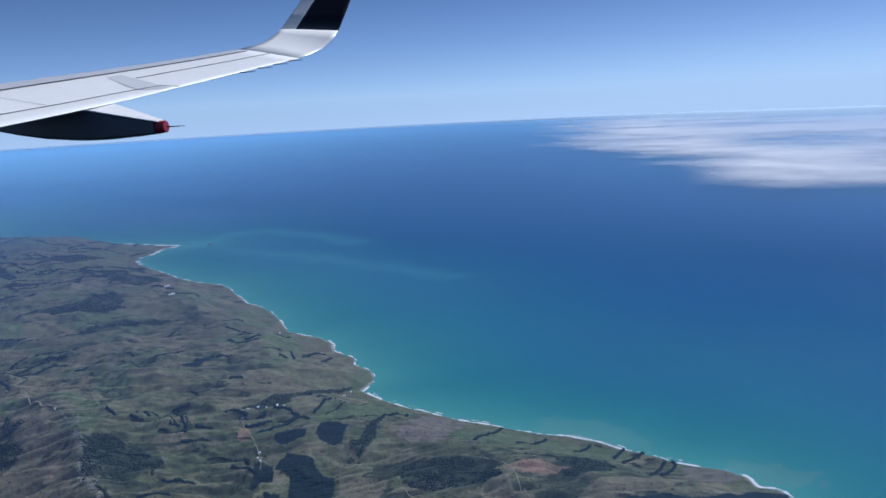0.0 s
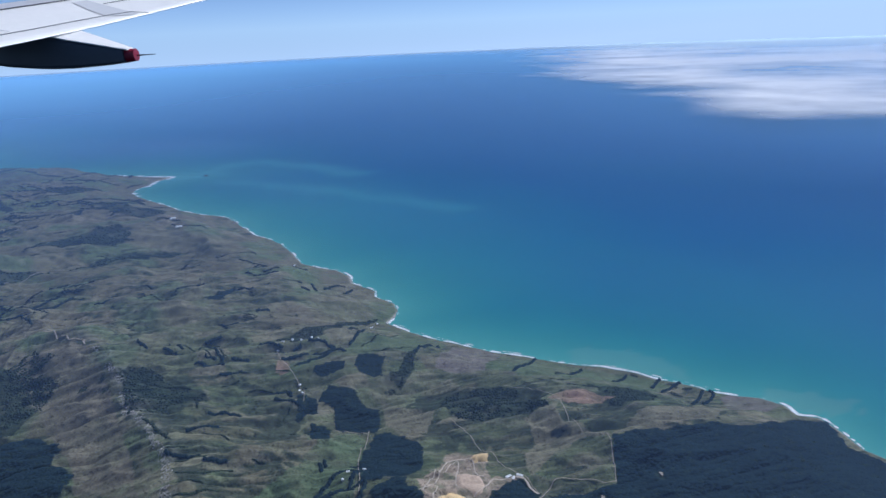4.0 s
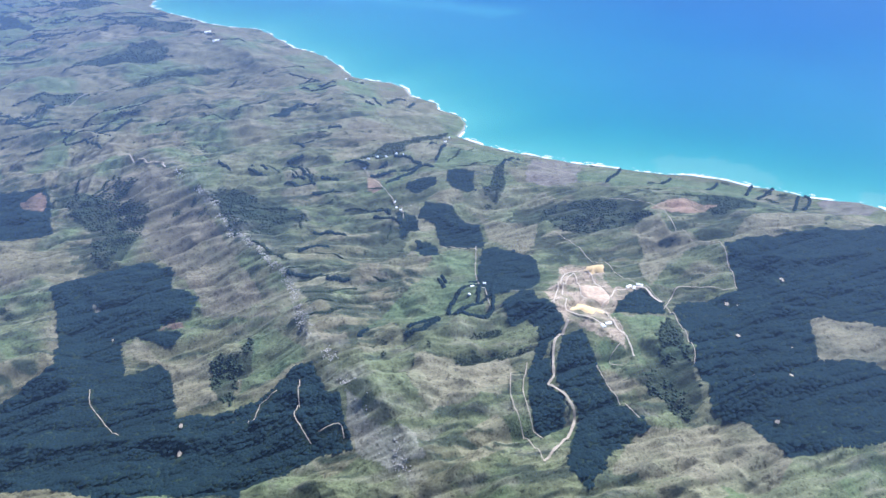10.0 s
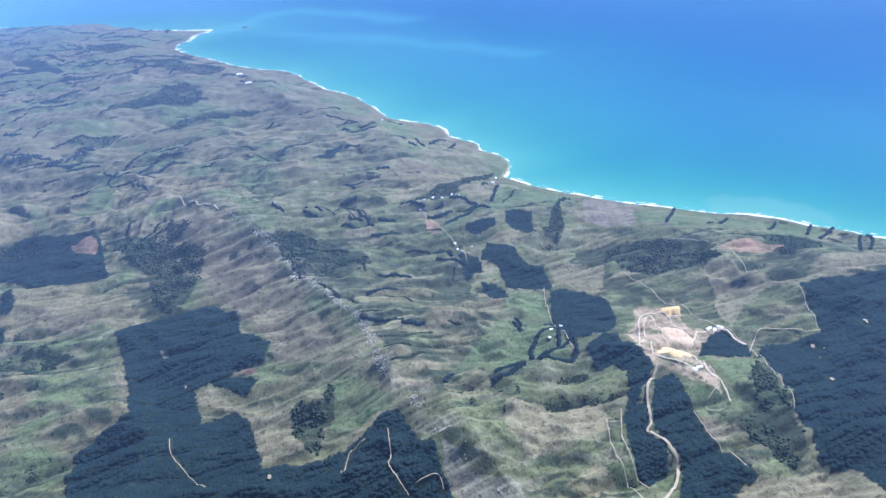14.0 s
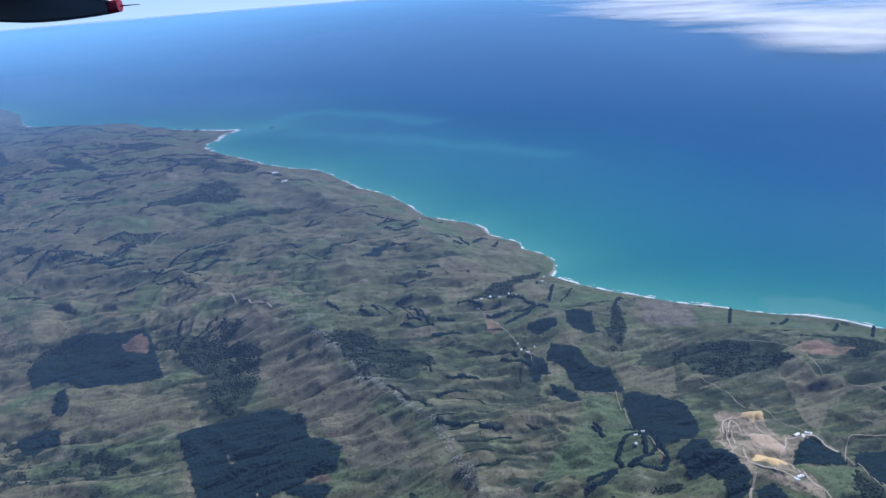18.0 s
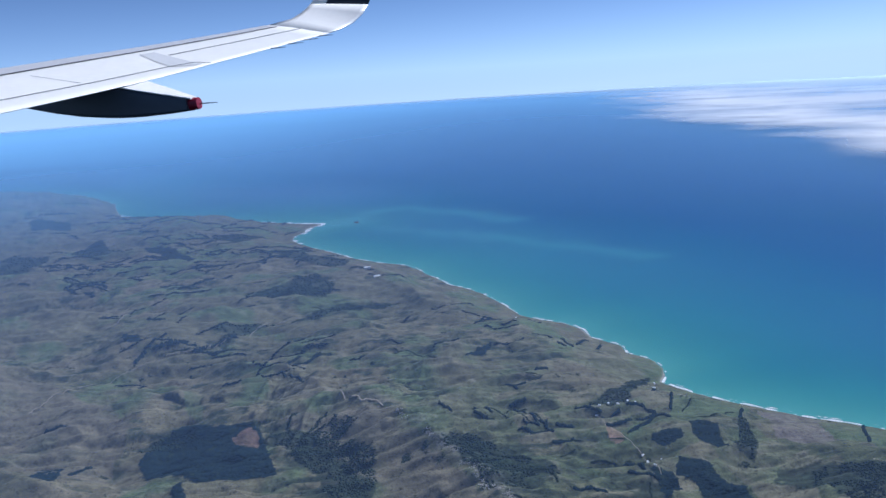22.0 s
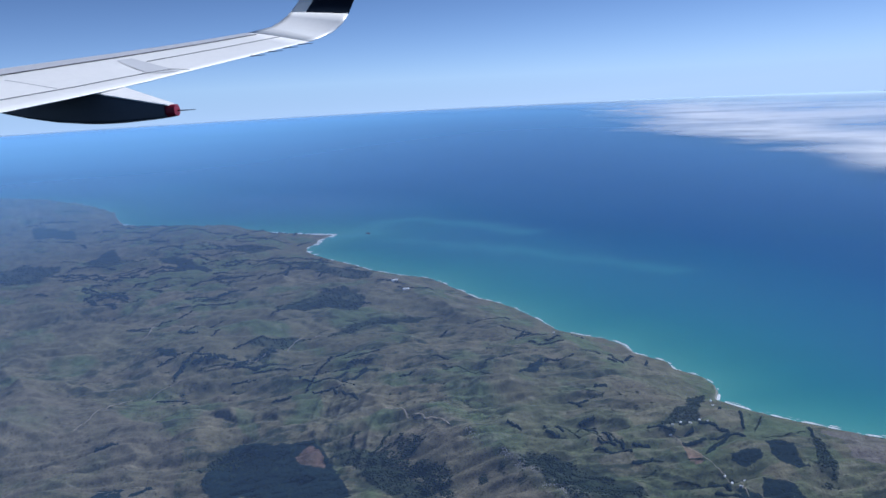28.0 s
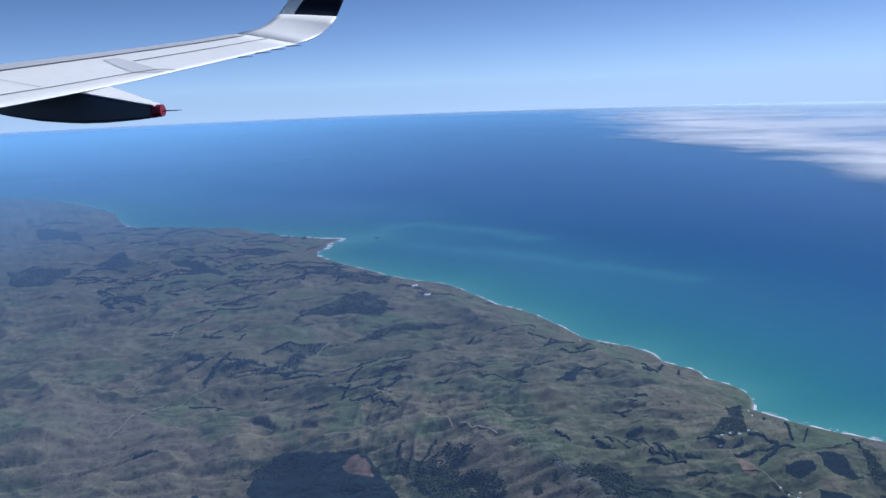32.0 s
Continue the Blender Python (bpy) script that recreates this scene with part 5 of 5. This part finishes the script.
UP = Vector((0.0, -0.1, 1.0)).normalized()
body = [(te(s), le(s), UP) for s in SPAN]
lean = [Vector((0, -a, math.sqrt(1 - a * a))) for a in (0.22, 0.4, 0.6, 0.72, 0.82, 0.85, 0.87, 0.88)]
tips = [(a, b, n.normalized()) for (a, b), n in zip(TIP, lean)]
part("wing_box", loft(body, 0.12, 0.0, 1.0), WHITE_PAINT, wing, "white upper skin")
part("winglet", loft([body[-1]] + tips[:4], 0.07, 0.0, 1.0), WHITE_PAINT, wing, "white curved wing tip")
part("winglet_blade", loft(tips[3:], 0.06, 0.0, 0.735), BLACK_PAINT, wing, "black winglet panel")
part("winglet_edge", loft(tips[3:], 0.062, 0.735, 1.0), WHITE_PAINT, wing, "white leading edge of the winglet")


def on_wing(s, f, lift):
    """A place on the upper skin at lateral distance s and share f of the chord."""
    a, b = te(s), le(s)
    return a.lerp(b, f) + UP * (0.12 * (b - a).length * 0.10 * math.sin(math.pi * f ** 1.5) + lift)


def patch(s0, s1, f0, f1, lift, steps=8, g0=None, g1=None):
    """A thin panel on the upper skin; f runs along the chord, g0 and g1 at its outer end."""
    g0, g1 = f0 if g0 is None else g0, f1 if g1 is None else g1
    bm = bmesh.new()
    rows = []
    for i in range(steps + 1):
        t = i / steps
        s = s0 + (s1 - s0) * t
        a, b = f0 + (g0 - f0) * t, f1 + (g1 - f1) * t
        rows.append([bm.verts.new(on_wing(s, a + (b - a) * k / 4, up)) for up in (lift,) for k in range(5)])
    for r, q in zip(rows, rows[1:]):
        for k in range(4):
            bm.faces.new((r[k], r[k + 1], q[k + 1], q[k]))
    made = bmesh.ops.extrude_face_region(bm, geom=bm.faces[:])
    bmesh.ops.translate(bm, verts=[g for g in made["geom"] if isinstance(g, bmesh.types.BMVert)], vec=UP * 0.006)
    bmesh.ops.recalc_face_normals(bm, faces=bm.faces)
    return bm


part("slat", patch(4.0, 14.3, 0.745, 0.985, 0.004, 12, g0=0.785), GREY_PAINT, wing, "grey leading-edge slat")
part("slat_gap", patch(4.0, 14.3, 0.735, 0.747, 0.009, 12, g0=0.775, g1=0.787), SEAL, wing, "dark gap behind the slat")
part("panel_seam", patch(4.0, 10.96, 0.3, 0.305, 0.008, 6, g0=0.163, g1=0.168), SEAL, wing, "thin dark flap seam")
part("panel_seam", patch(10.96, 11.36, 0.163, 0.168, 0.008, 4, g0=0.12, g1=0.127), SEAL, wing)
part("panel_seam", patch(11.36, 11.45, 0.12, 0.127, 0.008, 2, g0=0.0, g1=0.008), SEAL, wing)
part("panel_seam", patch(11.54, 14.36, 0.46, 0.467, 0.008, 6, g0=0.44, g1=0.447), SEAL, wing)
part("panel_seam", patch(9.62, 9.63, 0.22, 0.6, 0.012, 2), PALE_GREY, wing)
bm = bmesh.new()
grid = [[bm.verts.new(on_wing(a + (b - a) * k / 4, f, 0.008)) for k in range(5)] for f, a, b in ((0.05, 11.2, 11.36), (0.16, 10.98, 11.38), (0.4, 11.14, 11.48), (0.66, 11.36, 11.6))]
for r, q in zip(grid, grid[1:]):
    for k in range(4):
        bm.faces.new((r[k], r[k + 1], q[k + 1], q[k]))
part("grey_panel", bm, PALE_GREY, wing, "pale grey aileron panel")


def pod():
    """The flap-track fairing: a long keel-shaped body under the trailing edge."""
    stations = [(8.43, 0.654, 0.78, 0.05), (8.17, 0.577, 0.78, 0.1), (7.74, 0.471, 0.77, 0.15), (7.31, 0.382, 0.76, 0.17), (6.879, 0.324, 0.75, 0.18),
                (6.738, 0.31, 0.735, 0.18), (6.449, 0.297, 0.66, 0.175), (6.02, 0.301, 0.55, 0.15), (5.7, 0.314, 0.48, 0.12)]
    bm = bmesh.new()
    rings = []
    for x, lo, hi, half in stations:
        mid, tall = (lo + hi) / 2, (hi - lo) / 2
        rings.append([bm.verts.new((x, 10.0 + half * math.copysign(abs(math.cos(a)) ** 0.25, math.cos(a)), mid + tall * math.copysign(abs(math.sin(a)) ** 0.25, math.sin(a)))) for a in [k / 16 * 2 * math.pi for k in range(16)]])
    for r, q in zip(rings, rings[1:]):
        for k in range(16):
            bm.faces.new((r[k], r[(k + 1) % 16], q[(k + 1) % 16], q[k]))
    bm.faces.new(rings[0]), bm.faces.new(rings[-1][::-1])
    bmesh.ops.recalc_face_normals(bm, faces=bm.faces)
    return bm


part("flap_fairing", pod(), DARK_PAINT, wing, "dark grey flap-track fairing")
bm = bmesh.new()
bmesh.ops.create_cone(bm, cap_ends=True, segments=16, radius1=0.09, radius2=0.08, depth=0.21, matrix=Matrix.Translation((5.675, 10.0, 0.4)) @ Matrix.Rotation(radians(-90), 4, "Y"))
part("fairing_tip", bm, RED_PAINT, wing, "red rounded fairing tip")
bm = bmesh.new()
top = [(6.623, 9.83, 0.7225), (6.461, 9.83, 0.679), (5.64, 9.9, 0.476), (5.659, 10.1, 0.499), (6.401, 10.25, 0.772), (6.467, 10.25, 0.8)]
a, b = [bm.verts.new(q) for q in top], [bm.verts.new((q[0], q[1], q[2] - 0.012)) for q in top]
bm.faces.new(a), bm.faces.new(b[::-1])
for k in range(len(top)):
    bm.faces.new((a[k], b[k], b[(k + 1) % len(top)], a[(k + 1) % len(top)]))
bmesh.ops.recalc_face_normals(bm, faces=bm.faces)
part("fairing_top", bm, WHITE_PAINT, wing, "white upper side of the fairing")
for n, (s, drop) in enumerate(((12.8, 0), (13.25, 0), (13.67, 0), (14.1, 0), (None, 0))):
    start = te(s) if s else Vector((5.58, 10.0, 0.4))
    bm = bmesh.new()
    bmesh.ops.create_cone(bm, cap_ends=True, segments=6, radius1=0.012, radius2=0.004, depth=0.3, matrix=Matrix.Translation(start + Vector((-0.12, 0.02, -0.01))) @ Matrix.Rotation(radians(-92), 4, "Y"))
    part("static_wick", bm, SEAL, wing, "thin dark static wick")
